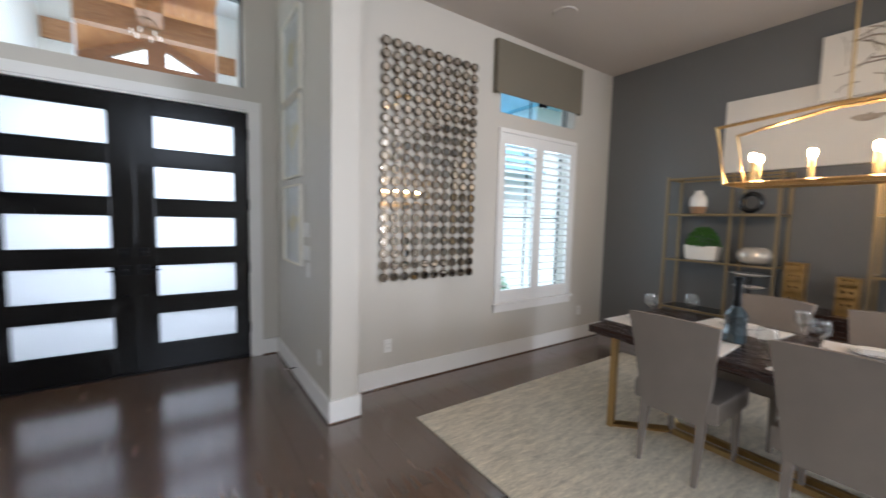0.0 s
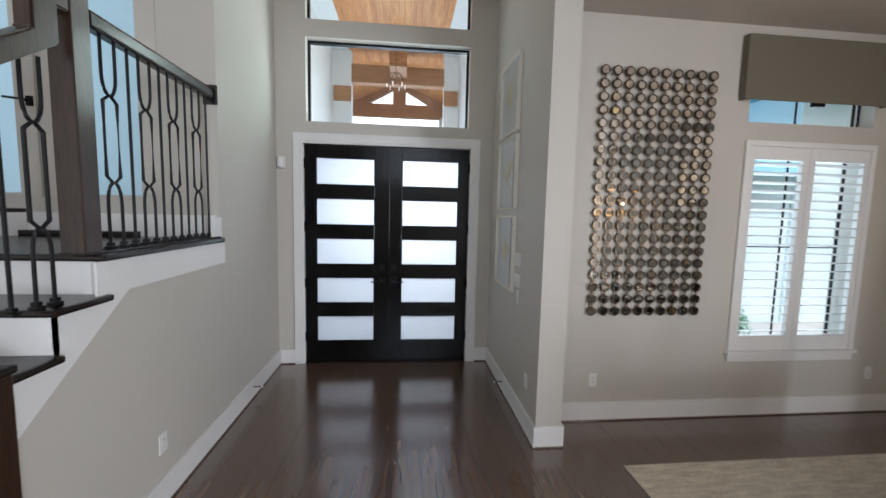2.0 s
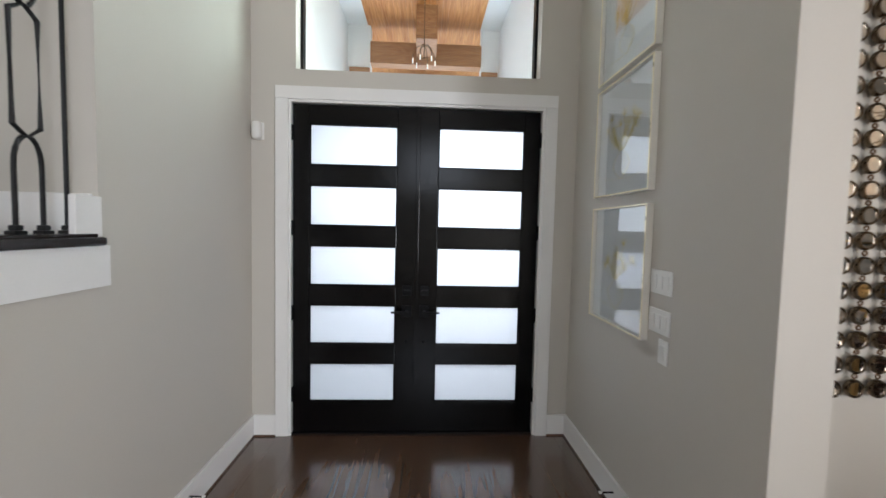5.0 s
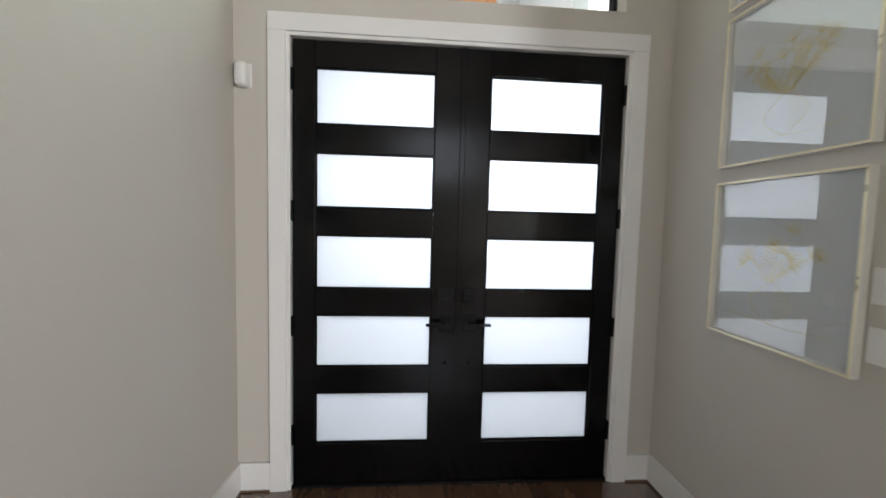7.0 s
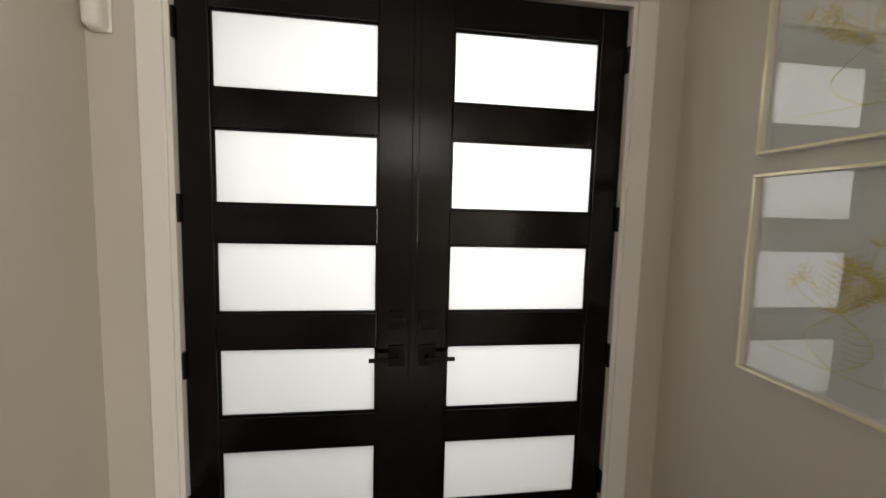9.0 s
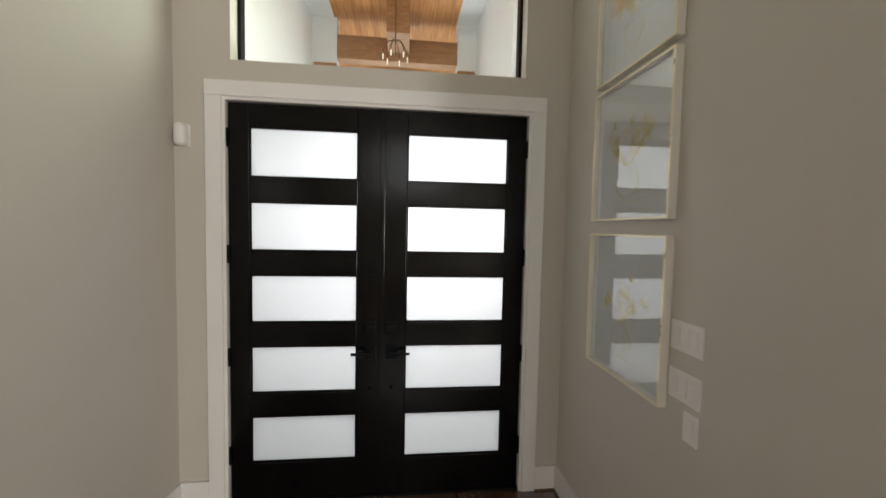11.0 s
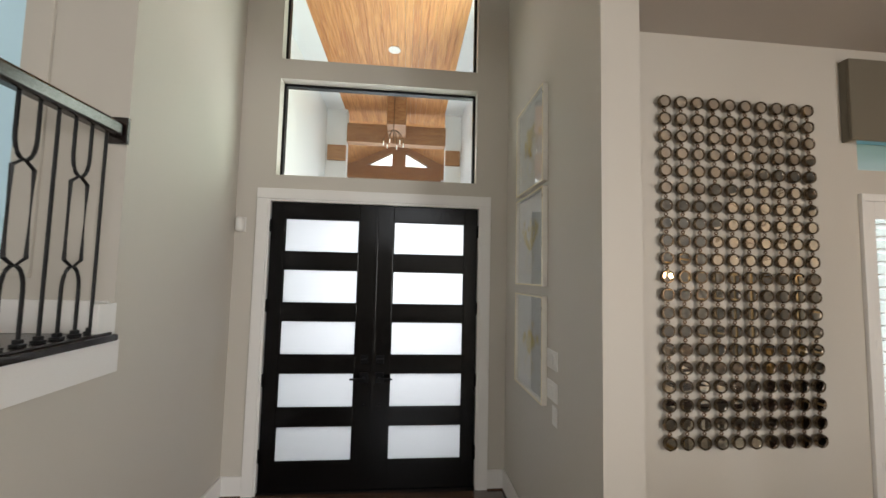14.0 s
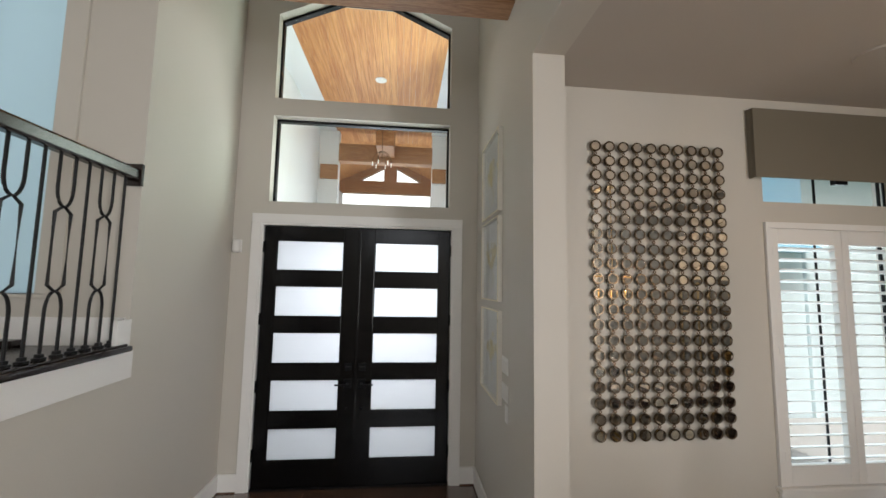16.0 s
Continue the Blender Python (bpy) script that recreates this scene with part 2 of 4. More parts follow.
SMOKE = material("smoked_black_glass", (0.01, 0.011, 0.012), 0.06, coat=0.5, bump=0)
GLASS = glass("clear_window_glass")
GLASSWARE = glass("thin_table_glass", (0.96, 0.97, 0.97), 0.02, 0.11)
PICGLASS = glass("picture_glass", (0.97, 0.98, 0.98), 0.0, 0.11, 0.4)
FROST = frosted("satin_door_glass", (0.43, 0.435, 0.445))
FROSTBLUE = frosted("obscure_landing_glass", (0.73, 0.83, 0.88))
BULB = glow("warm_bulb", (1.0, 0.64, 0.32), 235.0)
RECESS = glow("recessed_lamp_lens", (1.0, 0.95, 0.86), 0.5)

# ---------------------------------------------------------------- shapes


def slab(bm, x0, x1, y0, y1, z0, z1, bevel=0.0):
    geom = bmesh.ops.create_cube(bm, size=1.0)
    vs = geom["verts"]
    for v in vs:
        v.co = Vector(((x0 + x1) / 2 + v.co.x * (x1 - x0), (y0 + y1) / 2 + v.co.y * (y1 - y0), (z0 + z1) / 2 + v.co.z * (z1 - z0)))
    if bevel:
        es = list({e for v in vs for e in v.link_edges})
        bmesh.ops.bevel(bm, geom=es, offset=bevel, segments=2, affect="EDGES", profile=0.6)
    return bm


def box(x0, x1, y0, y1, z0, z1, bevel=0.0):
    return slab(bmesh.new(), x0, x1, y0, y1, z0, z1, bevel)


def boxes(*rows, bevel=0.0):
    bm = bmesh.new()
    for r in rows:
        slab(bm, *r, bevel=bevel)
    return bm


def tube(bm, points, r, sides=8, closed=False):
    """A round bar along a line of points, mitred at its bends."""
    pts = [Vector(p) for p in points]
    rings, n = [], len(pts)
    for i, p in enumerate(pts):
        a = pts[i - 1] if i or closed else p
        b = pts[(i + 1) % n] if i < n - 1 or closed else p
        d = ((p - a).normalized() if (p - a).length > 1e-6 else Vector()) + ((b - p).normalized() if (b - p).length > 1e-6 else Vector())
        d.normalize()
        side = d.cross(Vector((0.13, 0.21, 0.97)) if abs(d.z) < 0.9 else Vector((1, 0, 0))).normalized()
        up = side.cross(d).normalized()
        cosine = abs(d.dot((b - p).normalized())) if (b - p).length > 1e-6 else abs(d.dot((p - a).normalized()))
        k = 1 / max(cosine, 0.5)
        rings.append([bm.verts.new(p + (side * math.cos(t) + up * math.sin(t)) * r * (1 if abs(cosine - 1) < 1e-3 else min(k, 1.3))) for t in [2 * math.pi * j / sides for j in range(sides)]])
    span = n if closed else n - 1
    for i in range(span):
        u, w = rings[i], rings[(i + 1) % n]
        for j in range(sides):
            bm.faces.new((u[j], u[(j + 1) % sides], w[(j + 1) % sides], w[j]))
    if not closed:
        bm.faces.new(rings[0][::-1]), bm.faces.new(rings[-1])
    return bm


def lathe(bm, profile, sides=24, at=(0, 0, 0)):
    """A turned body from (radius, height) pairs round the vertical axis."""
    rings = []
    for r, z in profile:
        rings.append([bm.verts.new((at[0] + r * math.cos(2 * math.pi * j / sides), at[1] + r * math.sin(2 * math.pi * j / sides), at[2] + z)) for j in range(sides)])
    for u, w in zip(rings, rings[1:]):
        for j in range(sides):
            bm.faces.new((u[j], u[(j + 1) % sides], w[(j + 1) % sides], w[j]))
    bm.faces.new(rings[0][::-1]), bm.faces.new(rings[-1])
    return bm


def outline(bm, pts, axis, a, b):
    """A flat shape, given by 2D points, drawn out from a to b along an axis."""
    def at(p, d):
        return (d, p[0], p[1]) if axis == "x" else (p[0], d, p[1]) if axis == "y" else (p[0], p[1], d)
    lo, hi = [bm.verts.new(at(p, a)) for p in pts], [bm.verts.new(at(p, b)) for p in pts]
    bm.faces.new(lo), bm.faces.new(hi[::-1])
    for i in range(len(pts)):
        j = (i + 1) % len(pts)
        bm.faces.new((lo[j], lo[i], hi[i], hi[j]))
    bmesh.ops.recalc_face_normals(bm, faces=bm.faces[:])
    return bm


def mesh(name, bm, mat, smooth=False):
    me = bpy.data.meshes.new(name)
    bmesh.ops.recalc_face_normals(bm, faces=bm.faces[:])
    if smooth:
        for f in bm.faces:
            f.smooth = True
        for e in bm.edges:
            e.smooth = not (len(e.link_faces) == 2 and e.calc_face_angle(0) > 0.7)
    bm.to_mesh(me)
    bm.free()
    me.materials.append(mat)
    return me


def part(name, bm, mat, parent, label="", smooth=False):
    ob = new(name, mesh(name, bm, mat, smooth))
    ob.parent = parent
    return tagged(ob, label)


def thing(name, at, label, category, group="", kind="", turn=0):
    ob = new(name)
    ob.matrix_basis = pose(*at, 0, 0, turn)
    ob.empty_display_size = 0.1
    return tagged(ob, label, category, group, kind)


def solid(name, bm, mat, label, category="", kind="structure", smooth=False):
    return tagged(new(name, mesh(name, bm, mat, smooth)), label, category, kind=kind)


def wall_with_holes(x0, x1, z0, z1, holes, y0, y1):
    """Wall in the xz plane, cut into blocks round rectangular openings (x0, x1, z0, z1) that do not overlap in x, or stack in z."""
    bm = bmesh.new()
    xs = sorted({x0, x1, *[h[0] for h in holes], *[h[1] for h in holes]})
    for a, b in zip(xs, xs[1:]):
        inside = sorted([h for h in holes if h[0] <= a and h[1] >= b], key=lambda h: h[2])
        z = z0
        for h in inside:
            if h[2] > z:
                slab(bm, a, b, y0, y1, z, h[2])
            z = h[3]
        if z < z1:
            slab(bm, a, b, y0, y1, z, z1)
    return bm

# ---------------------------------------------------------------- structure
XL, XR, YD, YW, XG, YCAP = -1.025, 1.36, 5.0, 3.63, 5.09, 3.285
ZD, ZT, ZL = 3.32, 5.9, 1.52
DX = 0.178
# entry wall: door opening, lower transom, clipped upper window
entry = wall_with_holes(XL - 0.2, XR + 0.2, 0, ZT, [(DX - 0.935, DX + 0.935, 0, 2.485), (-0.71, 1.066, 2.70, 3.575), (-0.71, 1.066, 3.755, 4.93)], YD, YD + 0.2)
solid("wall_north_entry", entry, WALL, "greige painted entry wall with tall window openings", "wall")
for s, a, b in ((0, -0.71, -0.10), (1, 1.066, 0.45)):
    pts = [(a, 4.65), (b, 4.93), (a, 4.93)]
    solid("wall_north_corner", outline(bmesh.new(), pts, "y", YD, YD + 0.2), WALL, "clipped upper corner of the window opening", "wall")
solid("wall_west_foyer", box(XL - 0.16, XL, 3.69, YD, 0, ZT), WALL, "tall greige foyer wall beside the stairs", "wall")
solid("wall_stair_side", outline(bmesh.new(), [(0.75, 0), (3.69, 0), (3.69, 1.34), (2.66, 1.34), (0.82, 0.02)], "x", XL - 0.12, XL), WALL, "greige wall under the stair flight", "wall")
solid("wall_east_foyer", box(XR, XR + 0.2, YCAP, YD, 0, ZT), WALL, "greige wall between foyer and dining room", "wall")
solid("wall_header", box(XR, XR + 0.2, -2.4, YCAP, ZD, ZT), WALL, "wall above the wide dining room opening", "wall")
solid("wall_north_dining", wall_with_holes(XR + 0.2, XG + 0.2, 0, ZD, [(3.22, 4.36, 0.60, 2.36), (3.19, 4.37, 2.555, 3.2)], YW, YW + 0.2), WALL, "greige dining room wall with window openings", "wall")
solid("wall_east_dining", box(XG, XG + 0.2, -2.4, YW, 0, ZD), GREY, "charcoal painted dining room accent wall", "wall")
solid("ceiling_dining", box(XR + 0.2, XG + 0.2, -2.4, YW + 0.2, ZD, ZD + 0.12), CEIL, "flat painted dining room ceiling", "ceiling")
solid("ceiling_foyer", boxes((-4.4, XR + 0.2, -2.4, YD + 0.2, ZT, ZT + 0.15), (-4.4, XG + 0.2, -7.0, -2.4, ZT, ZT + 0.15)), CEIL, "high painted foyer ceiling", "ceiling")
solid("wall_south_living", wall_with_holes(-4.4, XG + 0.2, 0, ZT, [(-0.55, 1.95, 3.05, 4.75)], -7.0, -6.8), WALL, "far living room wall with a high window", "wall")
# wide gap added here only to hold the west fill lamp
solid("wall_west_living", boxes((-4.4, -4.2, -6.8, -6.2, 0, ZT), (-4.4, -4.2, -3.0, 3.69, 0, ZT), (-4.4, -4.2, -6.2, -3.0, 0, 0.5), (-4.4, -4.2, -6.2, -3.0, 4.1, ZT)), WALL, "plain unseen west wall with an opening added for fill light", "wall")
# opening added where the east fill lamp stands; wall never in view
solid("wall_east_living", boxes((XG, XG + 0.2, -6.8, -5.35, 0, ZT), (XG, XG + 0.2, -3.15, -2.4, 0, ZT), (XG, XG + 0.2, -5.35, -3.15, 0, 0.4), (XG, XG + 0.2, -5.35, -3.15, 3.1, ZT)), WALL, "unseen living room wall with an opening added for fill light", "wall")
solid("wall_over_dining", box(XR + 0.2, XG, -2.6, -2.4, ZD + 0.12, ZT), WALL, "wall above the dining room's open side", "wall")
LW = [(-2.08, -1.555, 1.82, 4.6), (-2.95, -2.36, 1.82, 4.6)]
solid("wall_north_landing", wall_with_holes(-4.2, XL - 0.16, ZL - 0.2, ZT, LW, 3.69, 3.87), WALL, "greige wall at the stair landing with tall windows", "wall")
solid("floor_base", box(-4.4, XG + 0.2, -7.0, YD + 0.2, -0.16, -0.014), DARKWOOD, "dark subfloor under the floor boards", "floor")

# baseboards with a stepped top
def baseboard(x0, x1, y0, y1, h=0.165):
    return boxes((x0, x1, y0, y1, 0, h), bevel=0.004)


for r in ((XL, XL + 0.018, 0.9, YD), (XR - 0.018, XR, YCAP - 0.018, YD), (XR, XR + 0.218, YCAP - 0.018, YCAP), (XR + 0.2, XR + 0.218, YCAP, YW),
          (XR + 0.218, XG, YW - 0.018, YW), (XG - 0.018, XG, -2.4, YW - 0.018), (XL + 0.018, DX - 1.026, YD - 0.018, YD), (DX + 1.026, XR - 0.018, YD - 0.018, YD)):
    solid("baseboard", baseboard(*r), WHITE, "white painted baseboard along the wall", "baseboard")
    x0, x1, y0, y1 = r
    g = 0.008
    solid("baseboard_shoe", box(x0 - (g if x1 - x0 < 0.05 else 0), x1 + (g if x1 - x0 < 0.05 else 0), y0 - (g if y1 - y0 < 0.05 else 0), y1, 0, 0.012, 0.003), FLOORWOOD, "dark shoe moulding at the floor", "baseboard")

# ---------------------------------------------------------------- entry door
trim = thing("door_trim", (DX, YD, 0), "white painted casing round the black double door", "trim", kind="structure")
for s in (-1, 1):
    part("side_casing", box(min(s * 0.935, s * 1.026), max(s * 0.935, s * 1.026), -0.022, 0.0, 0, 2.485, 0.003), WHITE, trim)
    part("jamb", box(min(s * 0.916, s * 0.935), max(s * 0.916, s * 0.935), -0.012, 0.2, 0, 2.466, 0.002), WHITE, trim)
part("head_casing", box(-1.026, 1.026, -0.024, 0.0, 2.485, 2.575, 0.003), WHITE, trim)
part("head_jamb", box(-0.935, 0.935, -0.012, 0.2, 2.466, 2.485, 0.002), WHITE, trim)
part("threshold", box(-0.93, 0.93, 0.0, 0.22, -0.012, 0.014, 0.003), BLACK, trim, "dark metal threshold")

part("door_stop", boxes((-0.934, -0.875, 0.059, 0.08, 0.015, 2.466), (0.875, 0.934, 0.059, 0.08, 0.015, 2.466), (-0.875, 0.875, 0.059, 0.08, 2.425, 2.466), (-0.05, 0.05, 0.059, 0.075, 0.015, 2.425)), BLACK, trim, "black rebate behind the doors")
PANES = [(0.252 + i * 0.444, 0.252 + i * 0.444 + 0.294) for i in range(5)]
for s in (-1, 1):
    # local x runs from the hinge side to the meeting stile
    leaf = thing("door_1" if s < 0 else "door_2", (DX + s * 0.914, YD + 0.012, 0.012), "closed black-stained front door with five frosted glass panes", "door", group="entry double door", kind="structure")
    W, H = 0.910, 2.448
    sx = -s
    p0, p1 = 0.122, 0.762
    def bar(u0, u1, z0, z1, y0=0.0, y1=0.045, bev=0.004):
        return box(min(sx * u0, sx * u1), max(sx * u0, sx * u1), y0, y1, z0, z1, bev)
    part("hinge_stile", bar(0.004, p0, 0, H), DOORWOOD, leaf)
    part("lock_stile", bar(p1, W, 0, H), DOORWOOD, leaf)
    edges = [0.0] + [z - 0.012 for p in PANES for z in p] + [H]
    for k in range(0, len(edges), 2):
        part("rail", bar(p0, p1, edges[k], edges[k + 1], 0.001, 0.044), DOORWOOD, leaf)
    for a, b in PANES:
        a, b = a - 0.012, b - 0.012
        g = part("pane", bar(p0 - 0.004, p1 + 0.004, a - 0.004, b + 0.004, 0.020, 0.026, 0), FROST, leaf, "bright frosted glass pane")
        bead = boxes((min(sx * p0, sx * p1), max(sx * p0, sx * p1), 0.012, 0.02, a, a + 0.008), (min(sx * p0, sx * p1), max(sx * p0, sx * p1), 0.012, 0.02, b - 0.008, b),
                     (min(sx * p0, sx * (p0 + 0.008)), max(sx * p0, sx * (p0 + 0.008)), 0.012, 0.02, a + 0.008, b - 0.008), (min(sx * p1, sx * (p1 - 0.008)), max(sx * p1, sx * (p1 - 0.008)), 0.012, 0.02, a + 0.008, b - 0.008))
        part("glazing_bead", bead, DOORWOOD, leaf)
    for z in (0.30, 0.92, 1.55, 2.24):
        hinge = part("hinge", tube(bmesh.new(), [(sx * 0.0, -0.008, z - 0.055), (sx * 0.0, -0.008, z + 0.055)], 0.010, 10), BLACK, leaf, "black butt hinge")
        part("hinge_leaf", bar(-0.014, 0.0, z - 0.05, z + 0.05, -0.004, 0.0, 0.001), BLACK, hinge)
    cx = 0.848
    lever = part("handle_set", bar(cx - 0.036, cx + 0.036, 0.895, 0.985, -0.012, 0.0, 0.003), BLACK, leaf, "square black lever handle")
    rod = tube(bmesh.new(), [(sx * cx, -0.01, 0.94), (sx * cx, -0.055, 0.94)], 0.011, 10)
    slab(rod, min(sx * (cx + 0.012), sx * (cx - 0.115)), max(sx * (cx + 0.012), sx * (cx - 0.115)), -0.064, -0.05, 0.932, 0.948, 0.003)
    part("lever", rod, BLACK, lever)
    bolt = part("deadbolt_plate", bar(cx - 0.033, cx + 0.033, 1.06, 1.135, -0.010, 0.0, 0.003), BLACK, leaf, "square black deadbolt plate")
    part("thumb_turn", bar(cx - 0.024, cx + 0.024, 1.092, 1.104, -0.026, -0.010, 0.003), BLACK, bolt)
    part("floor_bolt_knob", bar(cx - 0.010, cx + 0.010, 0.70, 0.72, -0.006, 0.0, 0.002), BLACK, leaf)
    if s > 0:
        part("astragal", box(-0.928, -0.898, -0.008, -0.0005, 0.0, H, 0.003), DOORWOOD, leaf)

# windows over the door
def framed_window(name, pts, y, label):
    """Fixed window: black frame bars along the outline, one clear pane."""
    w = thing(name, (0, y, 0), label, "window", kind="structure")
    n = len(pts)
    cx, cz = sum(p[0] for p in pts) / n, sum(p[1] for p in pts) / n
    inner = [(p[0] + (0.02 if p[0] < cx else -0.02), p[1] + (0.022 if p[1] < cz else -0.022)) for p in pts]
    for i in range(n):
        j = (i + 1) % n
        part("frame_bar", outline(bmesh.new(), [pts[i], pts[j], inner[j], inner[i]], "y", -0.01, 0.05), VINYL, w)
    g = part("pane", outline(bmesh.new(), inner, "y", 0.018, 0.024), GLASS, w, "clear glass pane")
    g.visible_shadow = False
    return w


framed_window("window_1", [(-0.71, 2.70), (1.066, 2.70), (1.066, 3.575), (-0.71, 3.575)], YD + 0.115, "wide transom window with a black frame above the door")
framed_window("window_2", [(-0.71, 3.755), (1.066, 3.755), (1.066, 4.65), (0.45, 4.93), (-0.10, 4.93), (-0.71, 4.65)], YD + 0.115, "clipped-corner upper window with a black frame")

# cedar beam across the foyer
solid("ceiling_beam", box(XL, XR, 3.645, 3.84, 3.925, 4.20, 0.008), CEDAR, "stained cedar beam across the foyer", "beam")

# ---------------------------------------------------------------- porch beyond the windows
solid("porch_ceiling_boards", boxes(*[(-0.80 + i * 0.096, -0.80 + i * 0.096 + 0.0935, 5.2, 9.45, 5.0, 5.02) for i in range(20)]), PINE, "knotty pine boarded porch ceiling", "ceiling")
solid("porch_ceiling_tray", boxes((-1.6, -0.80, 5.2, 8.9, 5.0, 5.1), (1.12, 2.0, 5.2, 8.9, 5.0, 5.1), (-0.80, 1.12, 5.2, 9.45, 5.03, 5.1)), STUCCO, "white porch soffit", "ceiling")
solid("porch_wall_west", box(-1.30, -1.14, 5.2, 8.9, -0.1, 5.0), STUCCO, "white stucco porch wall", "wall")
# the gap in the east wall is added, out of view, for the side lamp
solid("porch_wall_east", boxes((1.46, 1.62, 5.2, 5.35, -0.1, 5.0), (1.46, 1.62, 6.75, 8.9, -0.1, 5.0), (1.46, 1.62, 5.35, 6.75, -0.1, 2.3), (1.46, 1.62, 5.35, 6.75, 4.6, 5.0)), STUCCO, "white stucco porch wall with an unseen side opening added for light", "wall")
solid("porch_wall_front", boxes((-2.0, -0.755, 8.9, 9.1, -0.1, 5.1), (1.145, 2.4, 8.9, 9.1, -0.1, 5.1)), STUCCO, "white stucco porch front piers", "wall")
pb = thing("porch_beam", (0.19, 8.9, 4.37), "cedar beam with king post across the porch", "beam", kind="structure")
part("cross_beam", box(-0.945, 0.955, -0.02, 0.19, 0.0, 0.365, 0.01), CEDAR, pb)
part("king_post", box(-0.153, 0.18, -0.70, 0.19, 0.115, 0.629, 0.01), CEDAR, pb)
part("bracket", box(-1.29, -0.945, -0.06, 0.0, -0.385, -0.09, 0.01), CEDAR, pb)
part("bracket", box(0.955, 1.24, -0.06, 0.0, -0.385, -0.09, 0.01), CEDAR, pb)
solid("porch_gable_ceiling", outline(bmesh.new(), [(-2.2, 4.35), (0.17, 5.45), (2.6, 4.35), (2.6, 4.45), (0.17, 5.55), (-2.2, 4.45)], "y", 9.1, 12.2), PINE, "boarded gable porch ceiling", "ceiling")
gab = thing("porch_gable", (0.17, 12.0, 4.46), "cedar gable truss with triangular openings", "gable", kind="structure")
part("tie_beam", box(-1.5, 1.5, 0, 0.18, 0.0, 0.36, 0.01), CEDAR, gab)
part("post", box(-0.185, 0.185, 0, 0.18, 0.36, 1.0, 0.01), CEDAR, gab)
for s in (-1, 1):
    part("rafter", outline(bmesh.new(), [(s * 0.185, 0.75), (s * 0.89, 0.36), (s * 1.9, 0.36), (s * 1.9, 0.1), (s * 2.2, 0.1), (s * 0.185, 1.06)], "y", 0, 0.18), CEDAR, gab)
for x0, x1 in ((-2.4, -1.21), (1.34, 2.6)):
    solid("porch_pier", box(x0, x1, 12.0, 12.4, -0.1, 4.5), STUCCO, "white stucco pier", "pier")
solid("porch_side", boxes((-2.4, -2.2, 9.1, 12.0, -0.1, 4.4), (2.4, 2.6, 9.1, 12.0, -0.1, 4.4)), STUCCO, "white porch side wall", "wall")
solid("porch_floor", box(-2.4, 2.6, 5.2, 12.4, -0.14, -0.03), CONCRETE, "pale concrete porch floor", "floor")
lan = thing("porch_chandelier", (0.17, 8.06, 4.02), "slim bronze candle chandelier hanging in the porch", "chandelier")
part("stem", tube(bmesh.new(), [(0, 0, 0.10), (0, 0, 0.98)], 0.007), BRONZE, lan)
for k in range(6):
    a = k * math.pi / 3 + 0.2
    c, s = math.cos(a), math.sin(a)
    part("arm", tube(bmesh.new(), [(0, 0, 0.30), (c * 0.10, s * 0.10, 0.27), (c * 0.17, s * 0.17, 0.14), (c * 0.17, s * 0.17, 0.02)], 0.006), BRONZE, lan)
    part("candle", lathe(bmesh.new(), [(0.010, 0.02), (0.010, 0.08), (0.006, 0.095)], 10, (c * 0.17, s * 0.17, 0)), RECESS, lan, "small lit candle lamp")
solid("recessed_light", lathe(bmesh.new(), [(0.085, -0.008), (0.085, 0.002)], 24, (0.20, 6.80, 5.0)), PLASTIC, "white recessed porch light", "recessed light", kind="")

# outdoors
solid("ground", box(-400, 400, -400, 400, -0.4, -0.2), GROUND, "lawn round the house", "ground")
solid("pavement", boxes((-2, 3, 12.4, 30, -0.22, -0.16), (-60, 60, 30, 37, -0.22, -0.17)), CONCRETE, "pale concrete front path and street", "pavement")
solid("backdrop", box(-90, 90, 95, 95.2, -2, 70), glow("pale_haze", (0.93, 0.96, 1.0), 1.1), "pale bright hazy sky far beyond the street", "sky")
nb = thing("neighbour_house", (10.5, 6.9, -0.2), "white house with a slate-blue roof across the side yard", "house")
part("wall", box(-3.2, 6.0, 0, 6, 0, 4.3, 0.02), SIDING, nb)
part("wing_wall", box(-6.0, -3.2, 0.05, 6, 0, 2.75, 0.02), SIDING, nb)
part("roof", outline(bmesh.new(), [(-0.5, 4.3), (6.5, 4.3), (3, 6.6)], "x", -3.4, 6.3), ROOFING, nb)
part("wing_roof", outline(bmesh.new(), [(-0.35, 2.75), (6.4, 2.75), (3, 5.2)], "x", -6.3, -3.2), ROOFING, nb)
for x in (2.4, 4.2):
    w = part("window", box(x, x + 1.1, -0.05, 0.0, 1.0, 2.6, 0.01), WHITE, nb)
    part("pane", box(x + 0.07, x + 1.03, -0.06, -0.05, 1.07, 2.53), SMOKE, w)
solid("side_yard", box(1.9, 18, 3.85, 6.9, -0.24, -0.12), CONCRETE, "pale gravel side yard", "ground")

